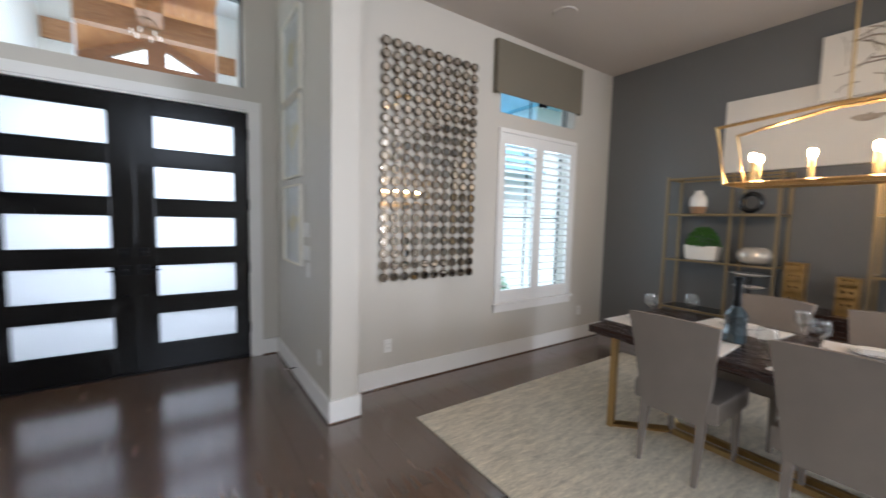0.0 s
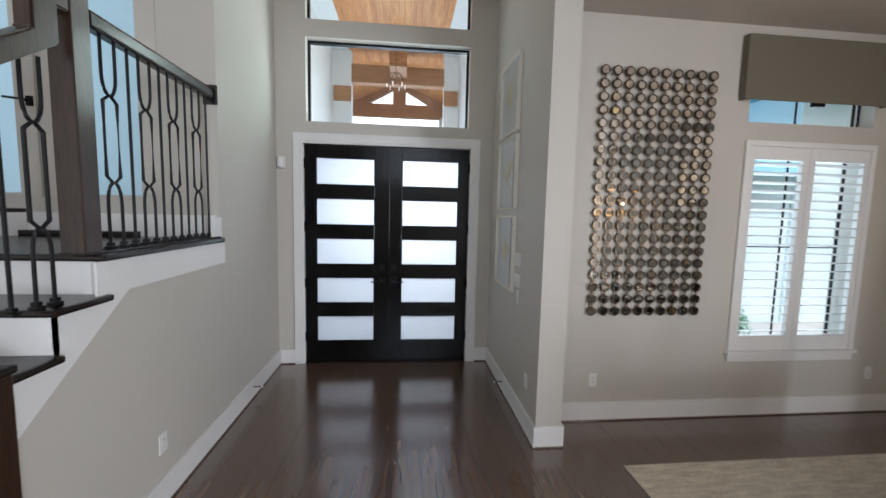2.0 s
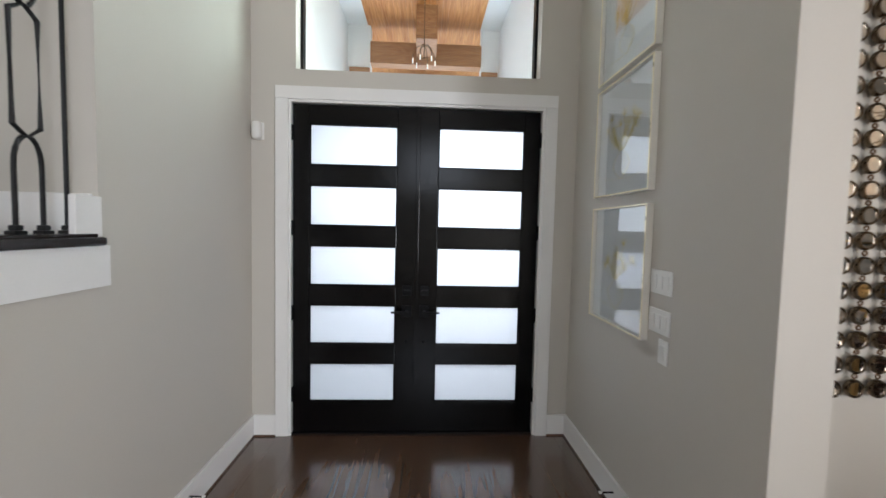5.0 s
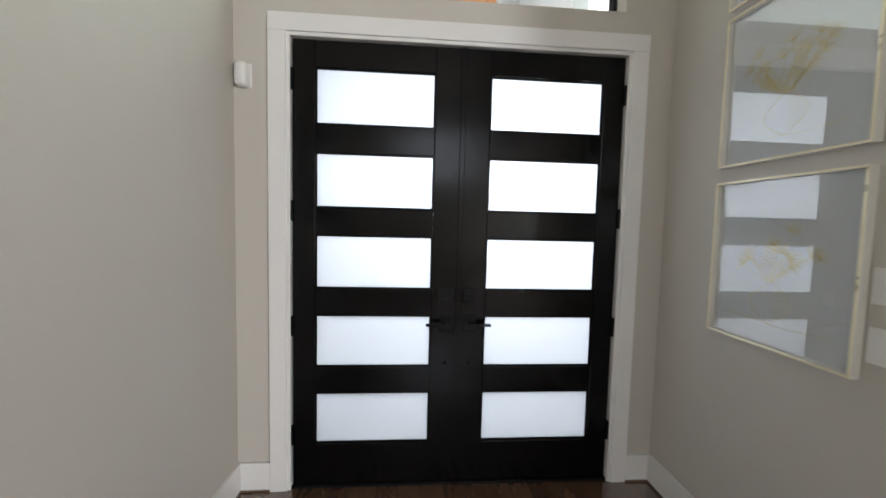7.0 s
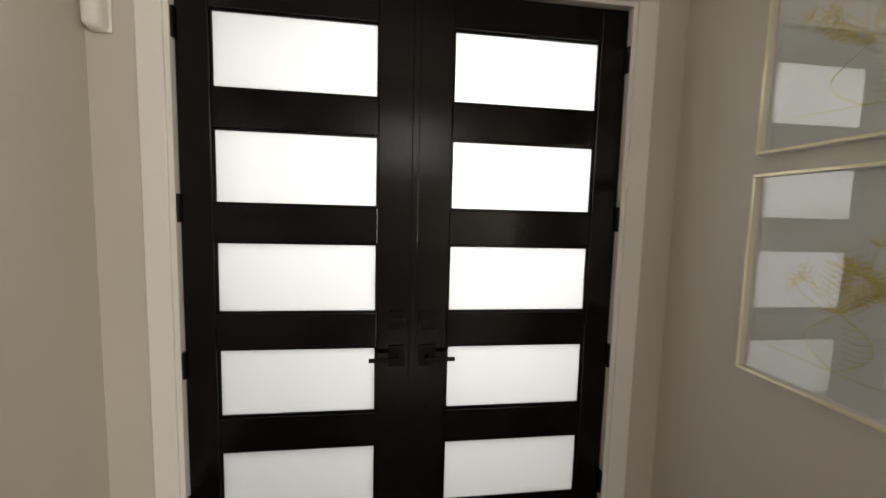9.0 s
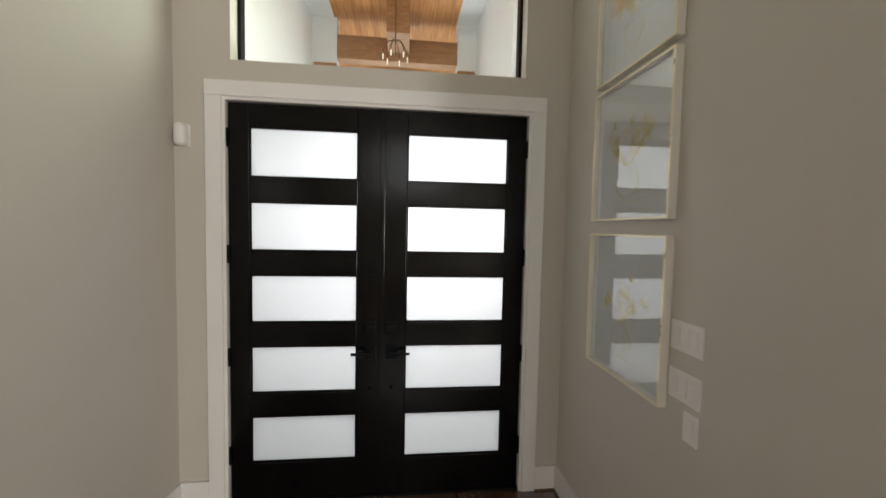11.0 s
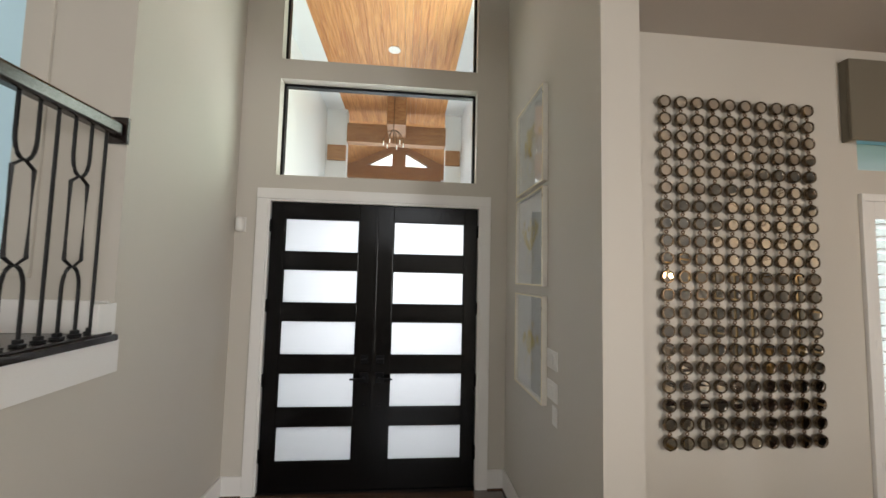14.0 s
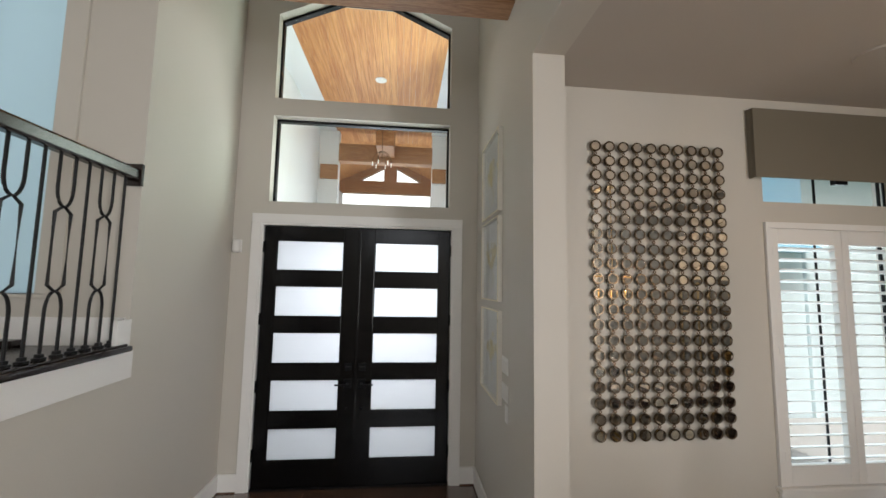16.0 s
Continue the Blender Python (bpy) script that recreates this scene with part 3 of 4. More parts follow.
shrub = thing("garden_shrub", (5.3, 6.1, -0.12), "low green shrub in the side yard", "shrub")
part("stem", tube(bmesh.new(), [(0, 0, 0), (0.02, 0.01, 0.2), (-0.02, 0.0, 0.45)], 0.02), NEWEL, shrub)
leaves, rs = bmesh.new(), random.Random(31)
for k in range(900):
    a, b = rs.uniform(0, 2 * math.pi), rs.uniform(0.05, 1)
    q = math.sqrt(1 - (b * 0.96) ** 2) * rs.uniform(0.55, 1.08)
    p = Vector((0.5 * q * math.cos(a), 0.3 * q * math.sin(a), 0.1 + 0.5 * b * rs.uniform(0.75, 1.1)))
    m = Euler((rs.uniform(-1, 1), rs.uniform(-1, 1), rs.uniform(0, 6))).to_matrix()
    leaves.faces.new([leaves.verts.new(p + m @ Vector(c)) for c in ((-0.05, 0, 0), (0, -0.022, 0.008), (0.055, 0, 0), (0, 0.022, 0.008))])
part("foliage", leaves, SHRUBLEAF, shrub)

# ---------------------------------------------------------------- stairs and landing
RISE, RUN = 0.19, 0.275
stair = thing("staircase", (0, 0, 0), "white painted stair flight with dark stained treads", "staircase", kind="structure")
TX0 = -2.30
part("landing", box(-4.2, XL + 0.035, 2.50, 3.69, ZL - 0.035, ZL, 0.012), DARKWOOD, stair, "dark stained landing edge")
part("landing_band", box(XL, XL + 0.014, 2.48, 3.725, 1.325, ZL - 0.035, 0.002), WHITE, stair)
part("landing_riser", box(TX0, XL, 2.53, 2.545, ZL - RISE - 0.02, ZL - 0.035), WHITE, stair)
for k in range(1, 8):
    z, y = ZL - RISE * k, 2.535 - RUN * k
    part("tread", box(TX0, XL + 0.04, y - 0.03, y + RUN + 0.01, z - 0.032, z, 0.012), DARKWOOD, stair, "dark stained bullnose tread")
    part("riser", box(TX0, XL + 0.012, y, y + 0.015, z - RISE, z - 0.032), WHITE, stair)
steps = []
for k in range(1, 8):
    steps += [(2.535 - RUN * (k - 1), ZL - RISE * k - 0.032), (2.535 - RUN * k, ZL - RISE * k - 0.032)]
steps += [(2.535 - RUN * 7, 0.0), (0.86, 0.0), (2.68, 1.325), (2.56, 1.325)]
part("skirt_board", outline(bmesh.new(), [(2.48, ZL - 0.035)] + steps, "x", XL, XL + 0.012), WHITE, stair)
part("soffit_side", box(TX0 - 0.02, TX0, 0.6, 2.5, 0, 1.5), WHITE, stair)
solid("landing_plinth", box(XL - 0.02, XL + 0.006, 3.585, 3.70, ZL, ZL + 0.155, 0.003), WHITE, "white plinth block at the landing wall end", "trim")
solid("landing_skirting", box(-4.2, XL - 0.02, 3.672, 3.69, ZL, ZL + 0.165, 0.003), WHITE, "white skirting at the landing", "baseboard")
solid("landing_border", box(-2.33, -1.577, 3.59, 3.672, ZL, ZL + 0.038, 0.006), DARKWOOD, "dark wooden border step at the landing wall", "trim")
step2 = thing("upper_stairs", (0, 0, 0), "dark treads of the next flight rising from the landing", "staircase", kind="structure")
for k in range(5):
    part("tread", box(-2.35 - 0.27 * (k + 1), -2.32 - 0.27 * k, 2.52, 3.66, ZL + RISE * (k + 1) - 0.03, ZL + RISE * (k + 1), 0.01), DARKWOOD, step2)
    part("riser", box(-2.345 - 0.27 * k, -2.33 - 0.27 * k, 2.52, 3.66, ZL + RISE * k, ZL + RISE * (k + 1) - 0.03), WHITE, step2)

for k, (a, b, z0, z1) in enumerate(LW):
    w = thing("window_%d" % (k + 3), (0, 3.78, 0), "tall obscure glass landing window in cool daylight", "window", kind="structure")
    part("pane", box(a, b, 0, 0.008, z0, z1), FROSTBLUE, w, "pale blue obscure glass")
    for x0, x1 in ((a - 0.12, a), (b, b + 0.135)):
        part("casing", box(x0, x1, -0.108, -0.09, z0, z1 + 0.1, 0.003), WALL, w)
    part("sill", box(a - 0.12, b + 0.135, -0.112, -0.0, z0 - 0.025, z0, 0.004), WALL, w)

post = thing("newel_post", (-1.078, 2.50, ZL), "square dark walnut newel post on the landing", "newel post")
part("shaft", box(-0.05, 0.05, -0.05, 0.05, 0, 1.16, 0.005), NEWEL, post)
part("base_block", box(-0.056, 0.056, -0.056, 0.056, 0, 0.012, 0.003), DARKWOOD, post)
part("cap", box(-0.06, 0.06, -0.06, 0.06, 1.16, 1.19, 0.008), DARKWOOD, post)
post2 = thing("newel_post", (-1.03, 1.93, 0), "dark reddish starting newel post at the stairs", "newel post")
part("shaft", box(-0.085, 0.085, -0.085, 0.085, 0, 1.17, 0.006), NEWEL, post2)
part("cap", box(-0.095, 0.095, -0.095, 0.095, 1.17, 1.2, 0.008), DARKWOOD, post2)

# level guard rail along the landing
RX, RZ = -1.065, ZL
rail = thing("guard_rail", (RX, 2.55, RZ), "black iron baluster rail with a dark wooden handrail", "railing")
HR = 1.01
part("handrail", box(-0.034, 0.034, 0, 1.125, HR, HR + 0.075, 0.014), DARKWOOD, rail, "dark stained handrail")
part("rosette", box(-0.045, 0.05, 1.118, 1.139, HR - 0.035, HR + 0.105, 0.004), DARKWOOD, rail)
part("shoe_rail", box(-0.05, 0.055, 0, 1.12, 0.0, 0.012, 0.004), DARKWOOD, rail)


def shoe(bm, y, z=0.0, x=0.0):
    slab(bm, x - 0.019, x + 0.019, y - 0.019, y + 0.019, z, z + 0.012, 0.003)
    slab(bm, x - 0.013, x + 0.013, y - 0.013, y + 0.013, z + 0.012, z + 0.03, 0.004)
    return bm


def plain_baluster(y, z0, z1, parent, x=0.0):
    b = part("baluster", tube(bmesh.new(), [(x, y, z0), (x, y, z1)], 0.0075), IRON, parent)
    part("shoe", shoe(bmesh.new(), y, z0, x), IRON, b)


def knot_baluster(y, z0, z1, parent, w=0.045, lift=0.0):
    """Pair of bars that part, touch and part again: U above, slot between, arch below."""
    h = z1 - z0
    lo, hi = z0 + h * 0.32, z0 + h * 0.74
    b = None
    for s in (-1, 1):
        pts = [(0, y + s * w, z0)]
        pts += [(0, y + s * w, z0 + h * 0.222)]
        for k in range(1, 6):
            a = k / 5 * math.pi / 2
            pts.append((0, y + s * (w - (w - 0.004) * (1 - math.cos(a))), z0 + h * 0.222 + (lo - z0 - h * 0.222) * math.sin(a)))
        pts += [(0, y + s * w, lo + 0.032), (0, y + s * w, hi - 0.032), (0, y + s * 0.004, hi)]
        top = z1 - h * 0.165
        for k in range(1, 6):
            a = k / 5 * math.pi / 2
            pts.append((0, y + s * (0.004 + (w - 0.004) * math.sin(a)), hi + (top - hi) * (1 - math.cos(a))))
        pts += [(0, y + s * w, z1)]
        ob = part("baluster", tube(bmesh.new(), pts, 0.0075), IRON, parent, "")
        part("shoe", shoe(bmesh.new(), y + s * w, z0), IRON, ob)


lev = thing("window_handle", (-2.257, 3.672, 2.458), "black lever handle on the landing window casing", "handle")
part("rosette", box(-0.022, 0.022, -0.012, 0.0, -0.035, 0.035, 0.003), BLACK, lev)
part("lever", tube(bmesh.new(), [(0, -0.01, 0), (0, -0.045, 0), (-0.02, -0.05, 0.002), (-0.13, -0.05, 0.012)], 0.008), BLACK, lev)

# shapes repeat: single bar, knot, single bar, knot
for y in (0.016, 0.277, 0.533, 0.791, 1.055):
    plain_baluster(y, 0.012, HR, rail)
for y in (0.145, 0.406, 0.661, 0.922):
    knot_baluster(y, 0.012, HR, rail)

# sloped rail down the lower flight
low = thing("stair_rail", (RX, 2.45, ZL), "black iron stair balusters under a sloped dark handrail", "railing")
slope = RISE / RUN
gooseneck = [(-0.055, 0.863), (-0.055, 1.01), (0.0, 1.01), (0.0, 1.085), (-0.17, 1.085), (-0.17, 0.881), (-1.85, 0.881 - 1.68 * slope), (-1.85, 0.863 - 1.795 * slope)]
neck = outline(bmesh.new(), gooseneck, "x", -0.036, 0.036)
bmesh.ops.bevel(neck, geom=neck.edges[:], offset=0.008, segments=2, affect="EDGES")
part("handrail", neck, NEWEL, low, "dark stained handrail with a gooseneck")
for k in range(1, 6):
    yb = 0.085 - RUN * k
    zb = -RISE * k
    plain_baluster(yb - 0.104, zb, 0.90 + (yb - 0.104) * slope, low)
    knot_baluster(yb + 0.0325, zb, 0.90 + (yb + 0.0325) * slope, low, 0.04)

# ---------------------------------------------------------------- dining window
cas = thing("window_5", (0, YW, 0), "white casing and sill round the dining room window", "window", kind="structure")
part("side_casing", box(3.178, 3.22, -0.022, 0.0, 0.60, 2.36, 0.003), WHITE, cas)
part("side_casing", box(4.36, 4.41, -0.022, 0.0, 0.60, 2.36, 0.003), WHITE, cas)
part("head_casing", box(3.178, 4.41, -0.022, 0.0, 2.36, 2.405, 0.003), WHITE, cas)
part("sill", box(3.16, 4.43, -0.045, 0.02, 0.572, 0.60, 0.006), WHITE, cas)
part("apron", box(3.178, 4.41, -0.02, 0.0, 0.505, 0.572, 0.003), WHITE, cas)
pane = part("pane", box(3.22, 4.36, 0.14, 0.146, 0.60, 2.36), GLASS, cas, "clear glass pane")
pane.visible_shadow = False
part("mullion", box(3.744, 3.757, 0.137, 0.150, 0.60, 2.36, 0.003), VINYL, cas, "black window mullion")
part("check_rail", box(3.22, 4.305, 0.138, 0.149, 1.50, 1.512, 0.002), VINYL, cas, "thin black window rail")
part("mullion", box(4.305, 4.33, 0.137, 0.150, 0.60, 2.36, 0.003), VINYL, cas, "black window mullion")
up = thing("window_6", (0, YW, 0), "black-framed transom window under the pelmet", "window", kind="structure")
pane = part("pane", box(3.19, 4.37, 0.12, 0.126, 2.555, 3.2), GLASS, up, "clear glass pane")
pane.visible_shadow = False
for x, w in ((3.19, 0.012), (3.744, 0.012), (4.305, 0.02), (4.358, 0.012)):
    part("frame_bar", box(x, x + w, 0.115, 0.13, 2.555, 3.2, 0.003), VINYL, up)
part("frame_bar", box(3.19, 4.37, 0.099, 0.149, 2.555, 2.575, 0.003), VINYL, up)

shut = thing("plantation_shutter", (0, YW, 0), "white plantation shutters with open louvres in the window", "shutter")
louvre = None
for a, b, wl, wr in ((3.222, 3.779, 0.048, 0.058), (3.781, 4.358, 0.058, 0.053)):
    door = part("panel", boxes((a, a + wl, -0.016, 0.024, 0.602, 2.358), (b - wr, b, -0.016, 0.024, 0.602, 2.358), (a + wl, b - wr, -0.016, 0.024, 2.25, 2.358), (a + wl, b - wr, -0.016, 0.024, 0.602, 0.735), bevel=0.003), WHITE, shut)
    for k in range(20):
        z = 0.773 + k * 0.0758
        if louvre is None:
            bm = bmesh.new()
            prof = [(0.041 * math.cos(t), 0.005 * math.sin(t)) for t in [2 * math.pi * j / 12 for j in range(12)]]
            outline(bm, prof, "x", -0.2265, 0.2265)
            louvre = mesh("louvre", bm, WHITE, True)
        ob = new("louvre", louvre)
        ob.parent = door
        ob.matrix_basis = Matrix.Translation(((a + wl + b - wr) / 2, 0.005, z)) @ pose(0, 0, 0, -15, 0, 0) @ Matrix.Diagonal(((b - wr - a - wl) / 0.453 * 0.995, 1, 1, 1))
for x in (3.224, 4.356):
    for z in (0.80, 1.5, 2.2):
        part("hinge", tube(bmesh.new(), [(x, -0.02, z - 0.03), (x, -0.02, z + 0.03)], 0.005), WHITE, shut)

pel = thing("pelmet", (3.748, YW, 2.718), "taupe fabric window pelmet box on the dining wall", "pelmet")
part("front_board", box(-0.663, 0.663, -0.060, -0.044, 0, 0.51, 0.008), PELMET, pel)
for s in (-1, 1):
    part("side_board", box(min(s * 0.663, s * 0.645), max(s * 0.663, s * 0.645), -0.044, -0.001, 0, 0.51, 0.005), PELMET, pel)
part("top_board", box(-0.645, 0.645, -0.044, -0.001, 0.492, 0.51, 0.003), PELMET, pel)
solid("shade_bracket", box(3.74, 3.84, YW - 0.042, YW - 0.002, 2.695, 2.735, 0.004), BLACK, "small dark bracket under the pelmet", "bracket", kind="")

# ---------------------------------------------------------------- mirrored disc wall art
art = thing("mirror_disc_art", (1.912, YW, 0.962), "wall art of round mirrored discs linked by small rings", "wall art")
ring_me = mesh("rim", lathe(bmesh.new(), [(0.026, 0.012), (0.033, 0.012), (0.0385, 0.020), (0.0385, 0.034), (0.036, 0.038), (0.031, 0.038), (0.0292, 0.0355), (0.027, 0.0315)], 20), NICKEL, True)
disc_me = mesh("mirror_disc", lathe(bmesh.new(), [(0.0292, 0.026), (0.0292, 0.0338)], 20), MIRROR, False)
link_bm = bmesh.new()
tube(link_bm, [(0.0092 * math.cos(t), 0.0092 * math.sin(t), 0.026) for t in [2 * math.pi * j / 10 for j in range(10)]], 0.0034, 6, True)
link_me = mesh("link_ring", link_bm, BRONZE, True)
rnd = random.Random(4)
for r in range(20):
    for c in range(10):
        x, z = c * 0.1016, r * 0.1014
        rim = new("rim", ring_me)
        rim.parent = art
        rim.matrix_basis = pose(x, 0, z, 90 + rnd.uniform(-0.6, 0.6), rnd.uniform(-0.6, 0.6), 0)
        d = new("mirror_disc", disc_me)
        d.parent = rim
        if r:
            k = new("link_ring", link_me)
            k.parent = rim
            k.matrix_basis = pose(0, -0.0507, 0)

# ---------------------------------------------------------------- framed botanical prints
def print_frame(z0, z1, seed):
    p = thing("framed_print", (XR, 4.28, (z0 + z1) / 2), "gold line botanical print in a champagne frame", "framed print", group="prints on the foyer wall")
    w, h, t, d = 0.605 / 2, (z1 - z0) / 2, 0.011, 0.036
    part("backing", box(-0.012, -0.004, -w + 0.004, w - 0.004, -h + 0.004, h - 0.004), PAPER, p)
    for y0, y1, a, b in ((-w, w, h - t, h), (-w, w, -h, -h + t), (-w, -w + t, -h + t, h - t), (w - t, w, -h + t, h - t)):
        side = part("frame_side", box(-d, -0.001, y0, y1, a, b, 0.002), IVORY, p)
        part("gilt_edge", box(-d - 0.003, -d, y0 + 0.001, y1 - 0.001, a + 0.001, b - 0.001, 0.001), CHAMPAGNE, side, "thin gilt front edge")
    g = part("glazing", box(-0.018, -0.016, -w + t, w - t, -h + t, h - t), PICGLASS, p, "reflective picture glass")
    g.visible_shadow = False
    rr = random.Random(seed)
    def stroke(bm, pts, wide):
        tube(bm, [(-0.0125, a, b) for a, b in pts], wide * 0.85, 4)
    # vase drawn in a single line, then stems with flower heads
    vase = bmesh.new()
    cy, base = 0.02, -h * 0.72
    vw, vh = rr.uniform(0.075, 0.10), h * 0.5
    stroke(vase, [(cy + vw * math.sin(k / 14 * math.pi) * (1 if k < 10 else 0.9), base + vh * k / 14) for k in range(15)], 0.0014)
    stroke(vase, [(cy - vw * math.sin(k / 14 * math.pi), base + vh * k / 14) for k in range(15)], 0.0014)
    for k in range(7):
        zz = base + vh * (0.2 + 0.1 * k)
        hw = vw * math.sin((0.2 + 0.1 * k) * math.pi)
        stroke(vase, [(cy - hw * 0.2, zz), (cy - hw * 0.6, zz - 0.006), (cy - hw, zz + 0.004)], 0.0011)
    part("vase_drawing", vase, GOLDLEAF, p, "gold drawn vase")
    table = bmesh.new()
    stroke(table, [(-w * 0.75, base + 0.01), (-0.05, base - 0.004), (w * 0.75, base + 0.014)], 0.001)
    part("table_line", table, GOLDLEAF, p)
    for k in range(20):
        bm = bmesh.new()
        a = rr.uniform(-1.15, 1.15)
        length = rr.uniform(0.10, 0.26) * (h / 0.335)
        sy, sz = cy + rr.uniform(-0.03, 0.03), base + vh
        ty, tz = sy + math.sin(a) * length * 0.85, min(sz + math.cos(a) * length, h * 0.72)
        stroke(bm, [(sy, sz), ((sy + ty) / 2 + rr.uniform(-0.02, 0.02), (sz + tz) / 2), (ty, tz)], 0.0011)
        if k % 3 == 2:
            for q in range(6):
                u = q / 6
                py, pz = sy + (ty - sy) * (0.35 + 0.65 * u), sz + (tz - sz) * (0.35 + 0.65 * u)
                for sgn in (-1, 1):
                    stroke(bm, [(py, pz), (py + sgn * 0.028 * math.cos(a) + 0.012 * math.sin(a), pz + 0.016 + sgn * -0.02 * math.sin(a))], 0.0013)
        else:
            n = rr.randint(6, 8)
            for q in range(n):
                b = a + (q / (n - 1) - 0.5) * 2.6
                e = rr.uniform(0.032, 0.050)
                stroke(bm, [(ty, tz), (ty + math.sin(b) * e * 0.6 + 0.004, tz + math.cos(b) * e * 0.6), (ty + math.sin(b) * e, tz + math.cos(b) * e)], 0.0013)
        part("flower_drawing", bm, GOLDLEAF, p)
    return p


print_frame(2.49, 3.155, 3), print_frame(1.795, 2.455, 5), print_frame(1.045, 1.729, 9)

# ---------------------------------------------------------------- switches, outlets, sensor, door stops
def plate(name, at, turn, gangs, label, category, h=0.115, outlet=False):
    w = 0.07 + 0.046 * (gangs - 1)
    p = thing(name, at, label, category, turn=turn)
    part("plate", box(-w / 2, w / 2, -0.007, 0, -h / 2, h / 2, 0.003), PLASTIC, p)
    for k in range(gangs):
        c = (k - (gangs - 1) / 2) * 0.046
        if outlet:
            for z in (-0.02, 0.02):
                s = part("socket", box(c - 0.016, c + 0.016, -0.009, -0.006, z - 0.014, z + 0.014, 0.003), PLASTIC, p)
                part("slot", boxes((c - 0.008, c - 0.006, -0.0095, -0.0085, z - 0.004, z + 0.006), (c + 0.006, c + 0.008, -0.0095, -0.0085, z - 0.004, z + 0.006)), BLACK, s)
        else:
            part("rocker", box(c - 0.016, c + 0.016, -0.0105, -0.006, -0.033, 0.033, 0.002), PLASTIC, p)
    return p


plate("light_switch", (XR, 3.885, 1.352), 90 + 180, 3, "white three-gang switch plate on the foyer wall", "light switch")
plate("light_switch", (XR, 3.885, 1.165), 90 + 180, 3, "white three-gang rocker switch plate on the foyer wall", "light switch")
plate("light_switch", (XR, 3.845, 1.028), 90 + 180, 1, "white single switch plate on the foyer wall", "light switch")
plate("wall_outlet", (XR, 3.545, 0.40), 90 + 180, 1, "white electric outlet low on the foyer wall", "outlet", outlet=True)
plate("wall_outlet", (1.972, YW, 0.36), 0, 1, "white electric outlet low on the dining wall", "outlet", outlet=True)
plate("wall_outlet", (4.62, YW, 0.37), 0, 1, "white electric outlet beside the window", "outlet", outlet=True)
plate("wall_outlet", (XL, 2.90, 0.37), 90, 1, "white electric outlet on the stair wall", "outlet", outlet=True)
sen = thing("alarm_sensor", (-0.972, YD, 2.25), "white rounded alarm sensor high beside the door", "sensor")
part("back_plate", box(-0.030, 0.040, -0.008, 0, -0.060, 0.062, 0.002), PLASTIC, sen)
body = bmesh.new()
slab(body, -0.034, 0.032, -0.062, -0.008, -0.064, 0.064)
bmesh.ops.bevel(body, geom=[e for e in body.edges if min(v.co.y for v in e.verts) < -0.05], offset=0.026, segments=5, affect="EDGES", profile=0.5)
part("body", body, PLASTIC, sen, smooth=True)
for x, s in ((XL + 0.018, 1), (XR - 0.018, -1)):
    st = thing("door_stop", (x, 4.2, 0.10), "spring door stop on the baseboard", "door stop")
    part("rod", tube(bmesh.new(), [(0, 0, 0), (s * 0.07, 0, 0)], 0.005), BLACK, st)
    part("tip", tube(bmesh.new(), [(s * 0.068, 0, 0), (s * 0.082, 0, 0)], 0.008), PLASTIC, st)

# ---------------------------------------------------------------- dining room
rug = bmesh.new()
slab(rug, 1.915, 4.62, -0.64, 3.02, 0.0, 0.012, 0.004)
solid("area_rug", rug, RUGMAT, "ivory and taupe distressed area rug on dark floor", "rug", kind="")

table = thing("dining_table", (3.375, 1.15, 0.012), "dark wood dining table on a brass base", "dining table")
part("tabletop", box(-0.535, 0.535, -1.12, 1.12, 0.70, 0.748, 0.004), TABLEWOOD, table)
part("apron", box(-0.42, 0.42, -0.9, 0.9, 0.655, 0.70, 0.003), TABLEWOOD, table)
for s in (-1, 1):
    for u in (-1, 1):
        part("leg", box(u * 0.34 - 0.02, u * 0.34 + 0.02, s * 1.03 - 0.02, s * 1.03 + 0.02, 0, 0.70, 0.002), BRASS, table, "square brass leg")
        bm = bmesh.new()
        tube(bm, [(u * 0.34, s * 1.03, 0.02), (u * 0.05, s * 0.74, 0.02)], 0.024, 4)
        part("foot_bar", bm, BRASS, table)
for u in (-1, 1):
    part("stretcher", box(u * 0.06 - 0.017, u * 0.06 + 0.017, -0.76, 0.76, 0.0, 0.035, 0.002), BRASS, table, "brass floor stretcher")


